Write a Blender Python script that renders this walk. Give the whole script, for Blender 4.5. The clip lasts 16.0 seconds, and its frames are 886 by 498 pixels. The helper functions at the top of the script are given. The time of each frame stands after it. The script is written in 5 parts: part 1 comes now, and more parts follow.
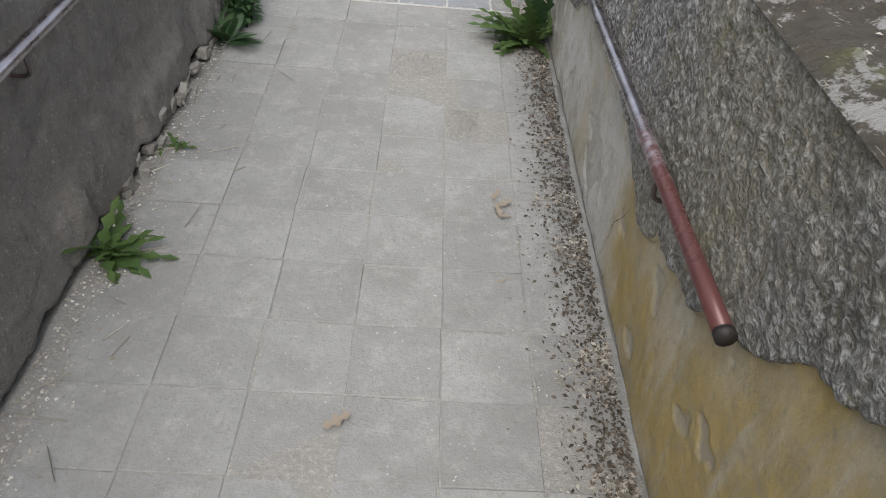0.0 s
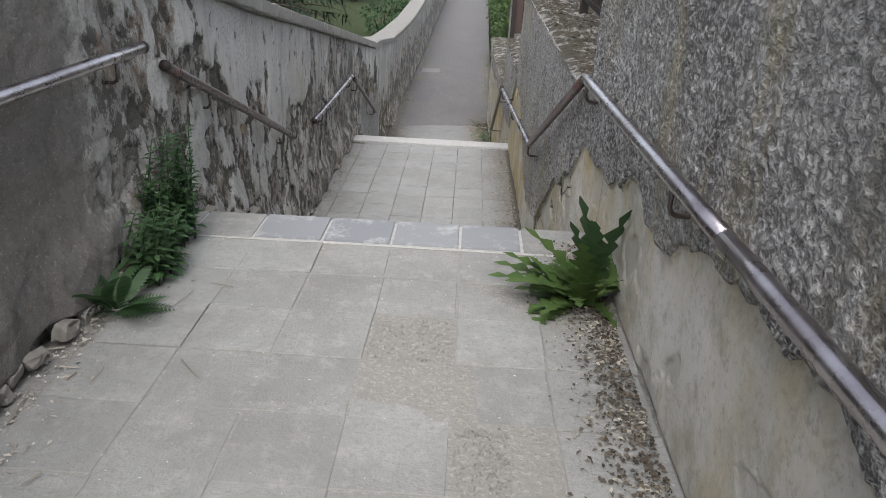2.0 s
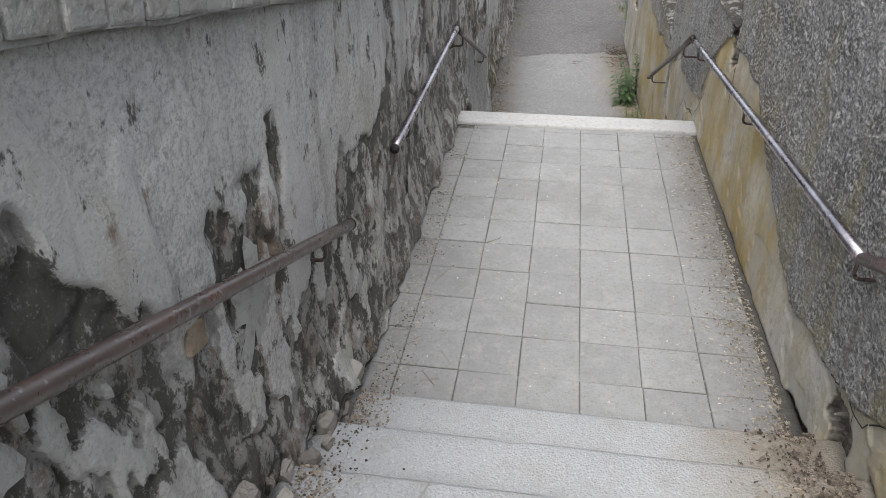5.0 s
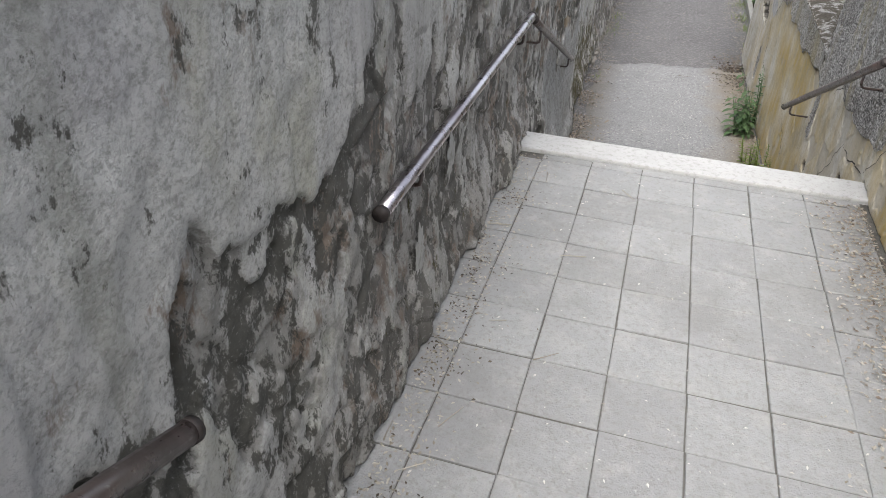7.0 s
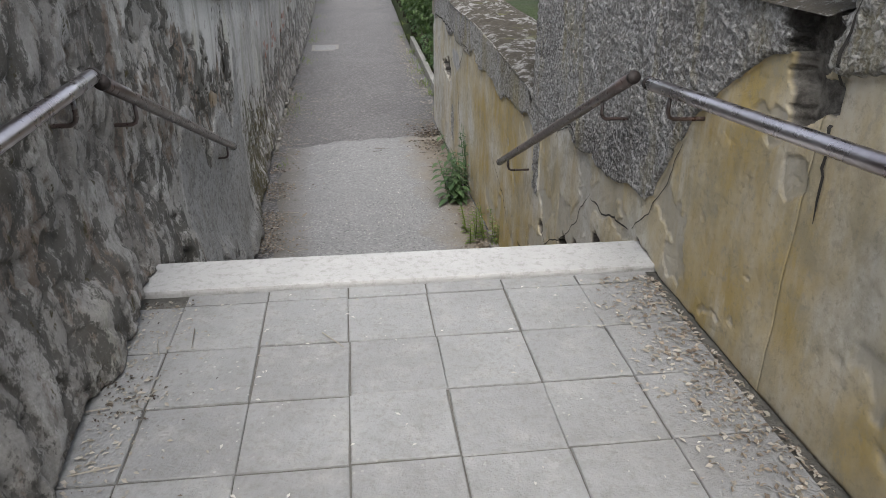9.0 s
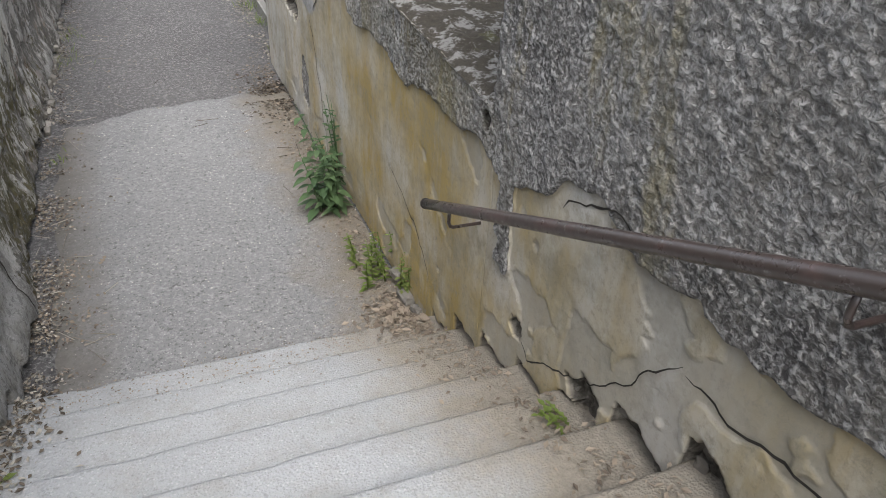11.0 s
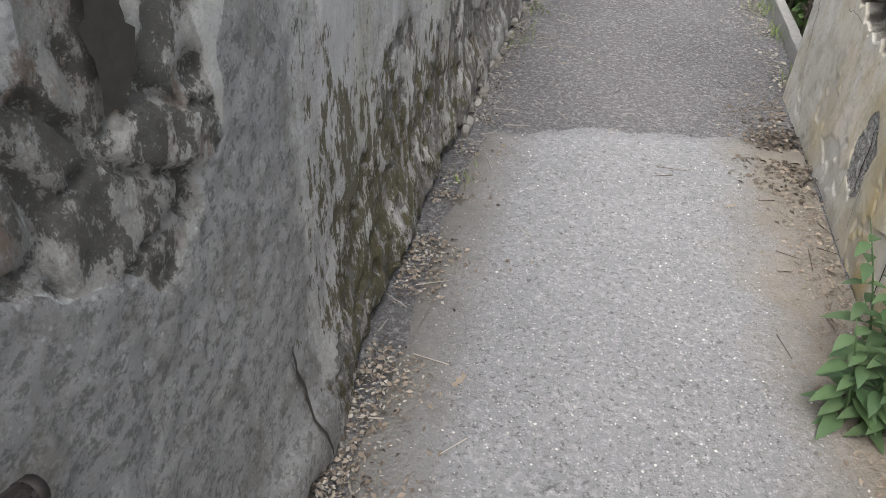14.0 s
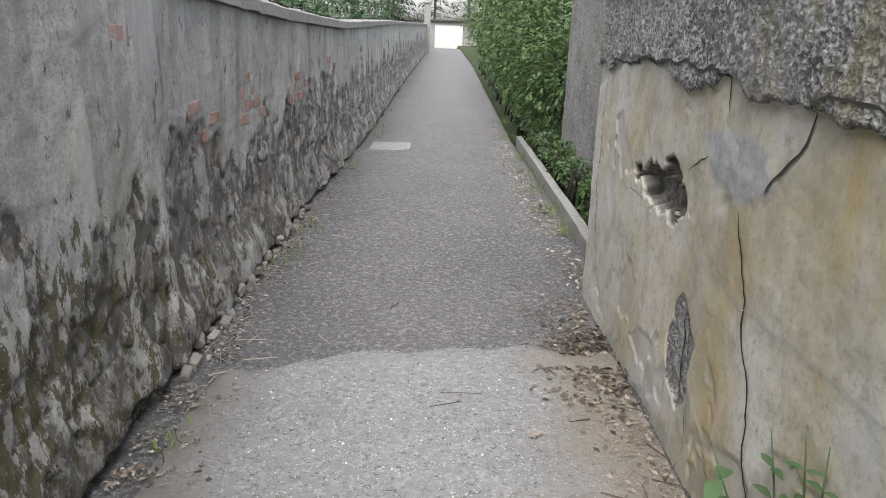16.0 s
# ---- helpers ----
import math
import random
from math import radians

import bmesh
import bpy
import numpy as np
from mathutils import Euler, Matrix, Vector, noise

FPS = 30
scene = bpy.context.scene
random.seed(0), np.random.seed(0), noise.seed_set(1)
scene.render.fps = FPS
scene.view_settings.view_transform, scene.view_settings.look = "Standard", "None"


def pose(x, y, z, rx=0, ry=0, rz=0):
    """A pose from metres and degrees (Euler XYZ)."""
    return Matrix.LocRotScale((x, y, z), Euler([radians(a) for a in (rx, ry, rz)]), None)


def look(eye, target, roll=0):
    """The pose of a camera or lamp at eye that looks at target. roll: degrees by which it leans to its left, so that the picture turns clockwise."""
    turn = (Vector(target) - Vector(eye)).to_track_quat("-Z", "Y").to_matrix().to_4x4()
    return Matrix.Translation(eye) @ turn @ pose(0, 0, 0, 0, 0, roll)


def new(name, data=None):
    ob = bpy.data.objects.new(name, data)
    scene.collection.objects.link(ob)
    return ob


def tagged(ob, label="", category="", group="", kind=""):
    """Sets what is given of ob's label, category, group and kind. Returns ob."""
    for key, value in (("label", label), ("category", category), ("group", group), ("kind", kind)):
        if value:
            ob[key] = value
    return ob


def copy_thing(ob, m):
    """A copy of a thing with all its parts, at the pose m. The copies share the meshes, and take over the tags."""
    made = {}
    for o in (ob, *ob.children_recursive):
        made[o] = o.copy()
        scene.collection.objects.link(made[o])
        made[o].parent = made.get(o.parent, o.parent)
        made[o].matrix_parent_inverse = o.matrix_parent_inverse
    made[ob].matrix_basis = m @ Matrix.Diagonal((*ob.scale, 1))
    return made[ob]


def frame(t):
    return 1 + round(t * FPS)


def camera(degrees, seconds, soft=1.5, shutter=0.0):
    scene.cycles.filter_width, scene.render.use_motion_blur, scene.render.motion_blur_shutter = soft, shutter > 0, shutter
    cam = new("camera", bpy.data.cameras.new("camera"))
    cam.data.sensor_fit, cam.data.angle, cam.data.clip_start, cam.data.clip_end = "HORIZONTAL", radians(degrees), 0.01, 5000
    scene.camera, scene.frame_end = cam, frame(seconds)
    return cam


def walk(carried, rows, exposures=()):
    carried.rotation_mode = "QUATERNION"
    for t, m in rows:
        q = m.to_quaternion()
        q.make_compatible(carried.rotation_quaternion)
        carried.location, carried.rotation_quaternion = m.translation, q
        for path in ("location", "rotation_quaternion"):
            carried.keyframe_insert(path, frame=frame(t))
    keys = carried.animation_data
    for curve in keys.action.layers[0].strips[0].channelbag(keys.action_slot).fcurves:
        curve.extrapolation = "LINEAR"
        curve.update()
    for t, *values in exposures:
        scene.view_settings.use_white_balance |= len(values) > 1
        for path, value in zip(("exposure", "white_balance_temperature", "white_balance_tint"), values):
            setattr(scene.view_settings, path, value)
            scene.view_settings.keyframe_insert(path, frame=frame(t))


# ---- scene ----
cam = camera(63.0, 16.0, 0.85)
PATH = [
    (0, (-0.119, 0.677, 1.842), (-0.035, 2.179, 0.525), 5.8),
    (0.5, (-0.089, 1.023, 1.724), (-0.006, 2.614, 0.514), 4.6),
    (1, (-0.047, 1.376, 1.573), (-0.023, 3.081, 0.527), 4.9),
    (1.5, (-0.022, 1.728, 1.428), (-0.028, 3.505, 0.511), 2.4),
    (2, (-0.008, 2.163, 1.291), (-0.05, 3.99, 0.478), 2.8),
    (2.5, (-0.042, 2.653, 1.272), (-0.026, 4.509, 0.527), 3.3),
    (3, (-0.114, 3.183, 1.319), (-0.132, 5.045, 0.589), 2.8),
    (3.5, (-0.232, 3.764, 1.304), (-0.203, 5.621, 0.563), 2.1),
    (4, (-0.351, 4.285, 1.288), (-0.457, 6.073, 0.398), 3.6),
    (4.2, (-0.405, 4.475, 1.277), (-0.548, 6.231, 0.33), 2.3),
    (6.3, (-0.697, 6.311, 0.901), (-1.147, 7.894, -0.234), 0.3),
    (6.5, (-0.713, 6.464, 0.846), (-1.151, 8.071, -0.261), 2.2),
    (7, (-0.705, 6.827, 0.683), (-1.166, 8.439, -0.407), 2.2),
    (7.5, (-0.697, 7.196, 0.51), (-1.074, 8.847, -0.553), 4.3),
    (8, (-0.665, 7.544, 0.363), (-0.923, 9.27, -0.613), 0.5),
    (8.5, (-0.619, 7.924, 0.211), (-0.652, 9.724, -0.66), 1.3),
    (8.7, (-0.612, 8.088, 0.166), (-0.531, 9.896, -0.686), 0.8),
    (10.8, (-0.56, 10.355, 0.069), (0.069, 11.906, -1.025), 3.5),
    (11, (-0.569, 10.546, 0.075), (0.072, 12.081, -1.035), 2.9),
    (11.5, (-0.59, 10.983, 0.04), (-0.116, 12.477, -1.202), 6.3),
    (12, (-0.674, 11.349, 0.008), (-0.434, 12.786, -1.362), 5.9),
    (12.5, (-0.74, 11.671, -0.066), (-0.749, 13.139, -1.425), 6.6),
    (13, (-0.772, 11.995, -0.194), (-0.971, 13.467, -1.532), 4.5),
    (13.5, (-0.795, 12.335, -0.347), (-1.051, 13.865, -1.609), 3.7),
    (14, (-0.773, 12.658, -0.505), (-1.114, 14.246, -1.673), 2.6),
    (14.5, (-0.7, 12.965, -0.641), (-0.963, 14.653, -1.682), 3.4),
    (15, (-0.617, 13.233, -0.768), (-0.737, 15.027, -1.643), 1.9),
    (15.5, (-0.531, 13.432, -0.865), (-0.555, 15.28, -1.629), 2.7),
    (16, (-0.416, 13.609, -0.942), (-0.401, 15.521, -1.53), 1.9),
]
EXPOSURES = [(0, 1.05), (1.5, 1.08), (3.5, 1.18), (4.2, 1.2), (6.3, 1.55), (7.0, 1.55), (8.0, 1.2), (8.7, 1.2), (10.8, 1.37), (11.5, 1.38), (12.0, 1.3), (12.5, 1.44), (13.0, 1.6), (13.5, 1.68), (16, 1.62)]
walk(cam, [(t, look(eye, target, roll)) for t, eye, target, roll in PATH], EXPOSURES)

# ---- light: a bright overcast day ----
world = bpy.data.worlds.new("overcast_sky")
scene.world = world
world.use_nodes = True
wt = world.node_tree
sky = wt.nodes.new("ShaderNodeTexSky")
sky.sky_type, sky.sun_disc = "NISHITA", False
sky.sun_elevation, sky.sun_rotation = radians(57), radians(186)
sky.air_density, sky.dust_density = 1.0, 3.0
grey = wt.nodes.new("ShaderNodeHueSaturation")
grey.inputs["Saturation"].default_value = 0.4
wt.links.new(sky.outputs[0], grey.inputs["Color"])
wt.links.new(grey.outputs[0], wt.nodes["Background"].inputs["Color"])
wt.nodes["Background"].inputs["Strength"].default_value = 0.15
sun = new("sun", bpy.data.lights.new("sun", "SUN"))
sun.data.energy, sun.data.angle, sun.data.color = 1.5, radians(50), (1.0, 0.98, 0.955)
sun.matrix_world = look((-0.9, -9, 14), (0, 0, 0))


# ---- materials ----
class Mat:
    """A node material with short ways to add nodes."""

    def __init__(self, name, rough=0.8, metal=0.0):
        self.m = bpy.data.materials.new(name)
        self.m.use_nodes = True
        self.t = self.m.node_tree
        self.b = self.t.nodes["Principled BSDF"]
        self.b.inputs["Roughness"].default_value = rough
        self.b.inputs["Metallic"].default_value = metal
        self.b.inputs["Specular IOR Level"].default_value = 0.3
        self.co = self.t.nodes.new("ShaderNodeNewGeometry").outputs["Position"]

    def put(self, sock, v):
        if isinstance(v, bpy.types.NodeSocket):
            self.t.links.new(v, sock)
        elif isinstance(v, (tuple, list)) and sock.type == "RGBA":
            sock.default_value = (*v[:3], 1)
        else:
            sock.default_value = v

    def scaled(self, sx, sy, sz):
        n = self.t.nodes.new("ShaderNodeMapping")
        n.inputs["Scale"].default_value = (sx, sy, sz)
        self.t.links.new(self.co, n.inputs[0])
        return n.outputs[0]

    def noise(self, scale, detail=4, rough=0.6, at=None, dist=0.0):
        n = self.t.nodes.new("ShaderNodeTexNoise")
        self.put(n.inputs["Vector"], at or self.co)
        n.inputs["Scale"].default_value, n.inputs["Detail"].default_value = scale, detail
        n.inputs["Roughness"].default_value, n.inputs["Distortion"].default_value = rough, dist
        return n.outputs["Fac"]

    def cells(self, scale, out="Distance", at=None, rand=1.0):
        n = self.t.nodes.new("ShaderNodeTexVoronoi")
        self.put(n.inputs["Vector"], at or self.co)
        n.inputs["Scale"].default_value, n.inputs["Randomness"].default_value = scale, rand
        return n.outputs[out]

    def step(self, v, a, b, lo=0.0, hi=1.0):
        n = self.t.nodes.new("ShaderNodeMapRange")
        self.put(n.inputs["Value"], v)
        for k, x in (("From Min", a), ("From Max", b), ("To Min", lo), ("To Max", hi)):
            self.put(n.inputs[k], x)
        return n.outputs[0]

    def math(self, op, a, b=0.0):
        n = self.t.nodes.new("ShaderNodeMath")
        n.operation = op
        self.put(n.inputs[0], a)
        self.put(n.inputs[1], b)
        return n.outputs[0]

    def mix(self, f, a, b, how="MIX"):
        n = self.t.nodes.new("ShaderNodeMix")
        n.data_type, n.blend_type = "RGBA", how
        self.put(n.inputs[0], f)
        self.put(n.inputs[6], a)
        self.put(n.inputs[7], b)
        return n.outputs[2]

    def attr(self, name):
        n = self.t.nodes.new("ShaderNodeAttribute")
        n.attribute_name = name
        return n.outputs["Fac"]

    def rand(self):
        return self.t.nodes.new("ShaderNodeObjectInfo").outputs["Random"]

    def island(self):
        return self.t.nodes.new("ShaderNodeNewGeometry").outputs["Random Per Island"]

    def bump(self, h, depth=0.01, strength=1.0):
        n = self.t.nodes.new("ShaderNodeBump")
        n.inputs["Distance"].default_value, n.inputs["Strength"].default_value = depth, strength
        self.put(n.inputs["Height"], h)
        self.t.links.new(n.outputs[0], self.b.inputs["Normal"])
        return self

    def col(self, c):
        self.put(self.b.inputs["Base Color"], c)
        return self

    def rough(self, r):
        self.put(self.b.inputs["Roughness"], r)
        return self


def tile_material(name, c0, c1, dirt):
    k = Mat(name, 0.78)
    base = k.mix(k.rand(), c0, c1)
    base = k.mix(k.step(k.noise(2.6, 6, 0.7), 0.42, 0.7, 0, 0.6), base, dirt)
    base = k.mix(k.step(k.noise(11, 5, 0.7), 0.5, 0.7, 0, 0.5), base, (0.3, 0.295, 0.28))
    base = k.mix(k.step(k.noise(55, 4, 0.7), 0.5, 0.68, 0, 0.5), base, (0.15, 0.145, 0.13))
    base = k.mix(k.math("MULTIPLY", k.step(k.cells(30), 0.09, 0.16, 0.6, 0), k.step(k.noise(4, 4), 0.5, 0.68)), base, (0.42, 0.41, 0.38))
    base = k.mix(k.step(k.noise(1.4, 6, 0.75), 0.5, 0.64, 0, 0.32), base, k.mix(k.noise(22, 4, 0.7), (0.1, 0.097, 0.09), (0.21, 0.206, 0.197)))
    h = k.math("ADD", k.noise(120, 3), k.math("MULTIPLY", k.noise(14, 5), 2.0))
    return k.col(base).bump(h, 0.005, 0.8).m


M_TILE_OLD = tile_material("worn_concrete_tile", (0.24, 0.242, 0.235), (0.195, 0.196, 0.19), (0.135, 0.131, 0.12))
M_TILE = tile_material("concrete_tile", (0.25, 0.252, 0.252), (0.215, 0.216, 0.217), (0.185, 0.184, 0.18))

k = Mat("smooth_stone_slab", 0.55)
c = k.mix(k.rand(), (0.15, 0.156, 0.168), (0.2, 0.205, 0.215))
c = k.mix(k.step(k.noise(8, 6, 0.75), 0.54, 0.66, 0, 0.6), c, (0.38, 0.38, 0.375))
M_SLAB = k.col(c).bump(k.noise(60, 3), 0.002, 0.5).m

k = Mat("lime_mortar", 0.9)
M_MORTAR = k.col(k.mix(k.noise(30, 4), (0.22, 0.217, 0.208), (0.42, 0.415, 0.403))).bump(k.noise(80, 3), 0.006).m

k = Mat("exposed_aggregate_concrete_step", 0.8)
c = k.mix(k.noise(2.5, 5), (0.255, 0.262, 0.27), (0.33, 0.337, 0.343))
c = k.mix(k.step(k.noise(75, 3, 0.7), 0.52, 0.66, 0, 0.5), c, (0.17, 0.17, 0.168))
c = k.mix(k.step(k.cells(60), 0.16, 0.28, 0.4, 0), c, (0.44, 0.44, 0.43))
c = k.mix(k.step(k.noise(6, 5, 0.7), 0.5, 0.7, 0, 0.45), c, (0.22, 0.21, 0.19))
edge = k.step(k.math("ABSOLUTE", k.math("ADD", k.attr("across"), k.math("MULTIPLY", k.noise(5, 5, 0.7), 0.55))), 0.6, 0.95)
c = k.mix(k.math("MULTIPLY", edge, 0.9), c, k.mix(k.noise(40, 4), (0.12, 0.105, 0.085), (0.29, 0.255, 0.2)))
M_STEP = k.col(c).bump(k.math("ADD", k.noise(130, 2), k.cells(110)), 0.004, 0.7).m

k = Mat("pale_edge_stone", 0.75)
c = k.mix(k.noise(6, 5), (0.29, 0.29, 0.282), (0.4, 0.397, 0.388))
c = k.mix(k.step(k.noise(30, 5, 0.75), 0.5, 0.66, 0, 0.6), c, (0.2, 0.195, 0.18))
M_EDGE = k.col(c).bump(k.noise(110, 3), 0.003).m

k = Mat("old_asphalt", 0.88)
c = k.mix(k.noise(1.1, 6, 0.7), (0.075, 0.073, 0.075), (0.165, 0.16, 0.16))
c = k.mix(k.step(k.noise(30, 6, 0.8), 0.5, 0.6, 0, 0.75), c, (0.29, 0.285, 0.28))
c = k.mix(k.step(k.noise(70, 3, 0.7, dist=0.5), 0.53, 0.66, 0, 0.85), c, (0.05, 0.048, 0.047))
c = k.mix(k.math("MULTIPLY", k.step(k.cells(30), 0.14, 0.22, 0.8, 0), k.step(k.noise(3, 5, 0.7), 0.45, 0.65)), c, (0.38, 0.375, 0.36))
M_ASPHALT = k.col(c).bump(k.math("ADD", k.noise(45, 5, 0.75), k.math("MULTIPLY", k.noise(7, 4), 1.5)), 0.03, 1.0).m

k = Mat("pale_asphalt_patch", 0.85)
c = k.mix(k.noise(1.6, 6, 0.7), (0.148, 0.149, 0.151), (0.222, 0.223, 0.224))
c = k.mix(k.step(k.noise(40, 6, 0.8), 0.5, 0.6, 0, 0.5), c, (0.35, 0.348, 0.343))
c = k.mix(k.step(k.noise(45, 6, 0.8, dist=0.4), 0.54, 0.62, 0, 0.9), c, (0.075, 0.074, 0.072))
c = k.mix(k.step(k.cells(40), 0.11, 0.18, 0.6, 0), c, (0.48, 0.475, 0.46))
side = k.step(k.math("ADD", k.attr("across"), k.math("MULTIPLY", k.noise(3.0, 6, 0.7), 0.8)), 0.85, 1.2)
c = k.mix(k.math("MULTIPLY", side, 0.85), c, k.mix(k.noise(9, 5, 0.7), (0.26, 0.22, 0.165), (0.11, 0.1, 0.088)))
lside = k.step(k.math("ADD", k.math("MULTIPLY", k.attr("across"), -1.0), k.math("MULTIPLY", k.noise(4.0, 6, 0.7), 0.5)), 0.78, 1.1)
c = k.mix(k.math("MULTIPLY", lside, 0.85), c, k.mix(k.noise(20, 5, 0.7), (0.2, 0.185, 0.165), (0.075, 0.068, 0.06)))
M_PATCH = k.col(c).bump(k.math("ADD", k.noise(60, 5, 0.75), k.math("MULTIPLY", k.noise(7, 4), 1.2)), 0.014, 0.9).m

k = Mat("dusty_joint_soil", 0.95)
c = k.mix(k.noise(14, 6, 0.75), (0.15, 0.146, 0.135), (0.25, 0.243, 0.226))
M_JOINT = k.col(k.mix(k.step(k.noise(60, 4, 0.7), 0.52, 0.64, 0, 0.7), c, (0.3, 0.285, 0.255))).bump(k.noise(50, 5), 0.01).m

k = Mat("dark_joint_soil", 0.95)
M_JOINT_DARK = k.col(k.mix(k.noise(30, 5, 0.75), (0.045, 0.042, 0.036), (0.16, 0.155, 0.14))).bump(k.noise(50, 5), 0.01).m

# weathered plaster over rubble stone; "bare" says where the plaster has fallen off
k = Mat("weathered_plaster_on_rubble", 0.92)
bare, skim = k.attr("bare"), k.attr("skim")
pl = k.mix(k.step(k.noise(1.7, 6, 0.65), 0.35, 0.68), (0.43, 0.425, 0.402), (0.56, 0.553, 0.53))
pl = k.mix(k.step(k.noise(2.3, 5, 0.7), 0.5, 0.66, 0, 0.45), pl, (0.37, 0.355, 0.365))
pl = k.mix(k.step(k.noise(1.3, 5, 0.65, k.scaled(1.6, 1.6, 0.8)), 0.54, 0.68, 0, 0.5), pl, (0.35, 0.34, 0.225))
flat = k.scaled(1, 0.85, 1)
sand = k.step(k.noise(70, 5, 0.75, flat, 0.3), 0.46, 0.64, 0, 0.55)
pl = k.mix(k.math("MULTIPLY", sand, k.math("SUBTRACT", 1.0, k.math("MULTIPLY", skim, 0.75))), pl, (0.165, 0.16, 0.143))
pl = k.mix(k.step(k.noise(1.0, 5, 0.65, k.scaled(5, 5, 0.4)), 0.51, 0.65, 0, 0.52), pl, (0.2, 0.2, 0.165))
stone_c = k.mix(k.attr("stone"), (0.24, 0.23, 0.212), (0.38, 0.368, 0.345))
stone_c = k.mix(k.math("MULTIPLY", sand, 0.7), stone_c, (0.14, 0.133, 0.12))
fine = k.math("ADD", bare, k.math("MULTIPLY", k.math("SUBTRACT", k.noise(1.0, 7, 0.75, k.scaled(14, 14, 9)), 0.5), 1.9))
wall_c = k.mix(k.step(fine, 0.42, 0.58), pl, stone_c)
pale = k.math("MULTIPLY", k.step(k.noise(1.0, 6, 0.72, k.scaled(11, 11, 6)), 0.56, 0.62, 0, 0.8), bare)
wall_c = k.mix(pale, wall_c, (0.48, 0.472, 0.45))
rust = k.step(k.math("ADD", k.noise(1.0, 6, 0.72, k.scaled(6, 6, 3)), k.math("MULTIPLY", bare, 0.08)), 0.6, 0.67, 0, 0.75)
wall_c = k.mix(rust, wall_c, k.mix(k.noise(25, 4, 0.7), (0.1, 0.058, 0.034), (0.2, 0.135, 0.085)))
# dark flecks in the bump's hollows: moss and soot, with cavity shade painted in
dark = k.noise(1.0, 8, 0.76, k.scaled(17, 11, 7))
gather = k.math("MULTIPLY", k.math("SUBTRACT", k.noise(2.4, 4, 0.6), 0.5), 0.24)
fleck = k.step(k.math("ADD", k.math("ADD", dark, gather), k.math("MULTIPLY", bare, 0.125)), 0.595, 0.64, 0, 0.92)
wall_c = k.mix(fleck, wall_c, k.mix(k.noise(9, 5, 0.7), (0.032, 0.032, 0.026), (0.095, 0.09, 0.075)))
cem = k.mix(k.noise(1.8, 6, 0.7), (0.21, 0.208, 0.205), (0.37, 0.366, 0.355))
cem = k.mix(k.step(k.noise(34, 6, 0.8, flat), 0.5, 0.58, 0, 0.7), cem, (0.09, 0.088, 0.084))
cem = k.mix(k.step(k.noise(5, 6, 0.75), 0.5, 0.62, 0, 0.5), cem, (0.13, 0.122, 0.105))
cem = k.mix(k.step(k.cells(40, "Distance", flat), 0.12, 0.22, 0.7, 0), cem, (0.4, 0.395, 0.375))
cem = k.mix(k.step(k.noise(1.0, 6, 0.7, k.scaled(5, 5, 2)), 0.54, 0.66, 0, 0.5), cem, (0.17, 0.155, 0.12))
cem = k.mix(k.math("MULTIPLY", k.attr("earth"), 0.72), cem, k.mix(k.step(k.noise(3, 6, 0.75), 0.4, 0.62), (0.15, 0.132, 0.108), (0.075, 0.066, 0.054)))
cem_f = k.math("ADD", k.attr("cement"), k.math("MULTIPLY", k.math("SUBTRACT", k.noise(9, 5, 0.7), 0.5), 0.7))
wall_c = k.mix(k.step(cem_f, 0.46, 0.56), wall_c, cem)
soot = k.math("MULTIPLY", k.attr("soot"), k.step(k.noise(1.0, 6, 0.75, k.scaled(8, 8, 2.2)), 0.36, 0.6, 0.25, 1.0))
wall_c = k.mix(soot, wall_c, k.mix(k.noise(18, 5, 0.75), (0.08, 0.073, 0.07), (0.26, 0.248, 0.24)))
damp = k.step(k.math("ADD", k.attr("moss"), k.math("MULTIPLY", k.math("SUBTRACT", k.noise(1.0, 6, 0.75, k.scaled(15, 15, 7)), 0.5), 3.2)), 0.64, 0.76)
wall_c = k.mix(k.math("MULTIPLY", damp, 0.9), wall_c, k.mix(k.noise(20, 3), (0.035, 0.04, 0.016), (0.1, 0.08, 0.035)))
wall_c = k.mix(k.step(k.noise(120, 3, 0.7, flat), 0.54, 0.68, 0, 0.3), wall_c, (0.1, 0.096, 0.088))
wall_c = k.mix(k.step(k.noise(95, 3, 0.7, flat), 0.6, 0.7, 0, 0.4), wall_c, (0.5, 0.49, 0.47))
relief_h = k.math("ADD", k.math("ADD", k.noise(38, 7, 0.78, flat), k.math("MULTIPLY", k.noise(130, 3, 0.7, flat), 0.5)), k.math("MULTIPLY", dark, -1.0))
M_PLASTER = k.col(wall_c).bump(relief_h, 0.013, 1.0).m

# rough-cast above a smooth rendered plinth; "plinth" says where the smooth render shows, "chip" where it has broken off, "peel" where its top coat is gone
k = Mat("rough_cast_and_render", 0.92)
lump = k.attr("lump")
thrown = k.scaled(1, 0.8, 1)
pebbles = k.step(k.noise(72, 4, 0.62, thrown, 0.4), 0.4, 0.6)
# lump tips pale, pits dark: their shade is painted in along with dirt
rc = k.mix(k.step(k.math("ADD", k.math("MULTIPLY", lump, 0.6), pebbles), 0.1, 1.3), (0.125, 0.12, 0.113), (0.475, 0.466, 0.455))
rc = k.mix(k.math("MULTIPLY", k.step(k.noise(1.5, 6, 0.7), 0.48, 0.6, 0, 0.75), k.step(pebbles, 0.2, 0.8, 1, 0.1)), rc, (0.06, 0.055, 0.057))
rc = k.mix(k.step(k.noise(1.0, 5, 0.7, k.scaled(9, 9, 0.7)), 0.52, 0.68, 0, 0.6), rc, (0.17, 0.158, 0.135))
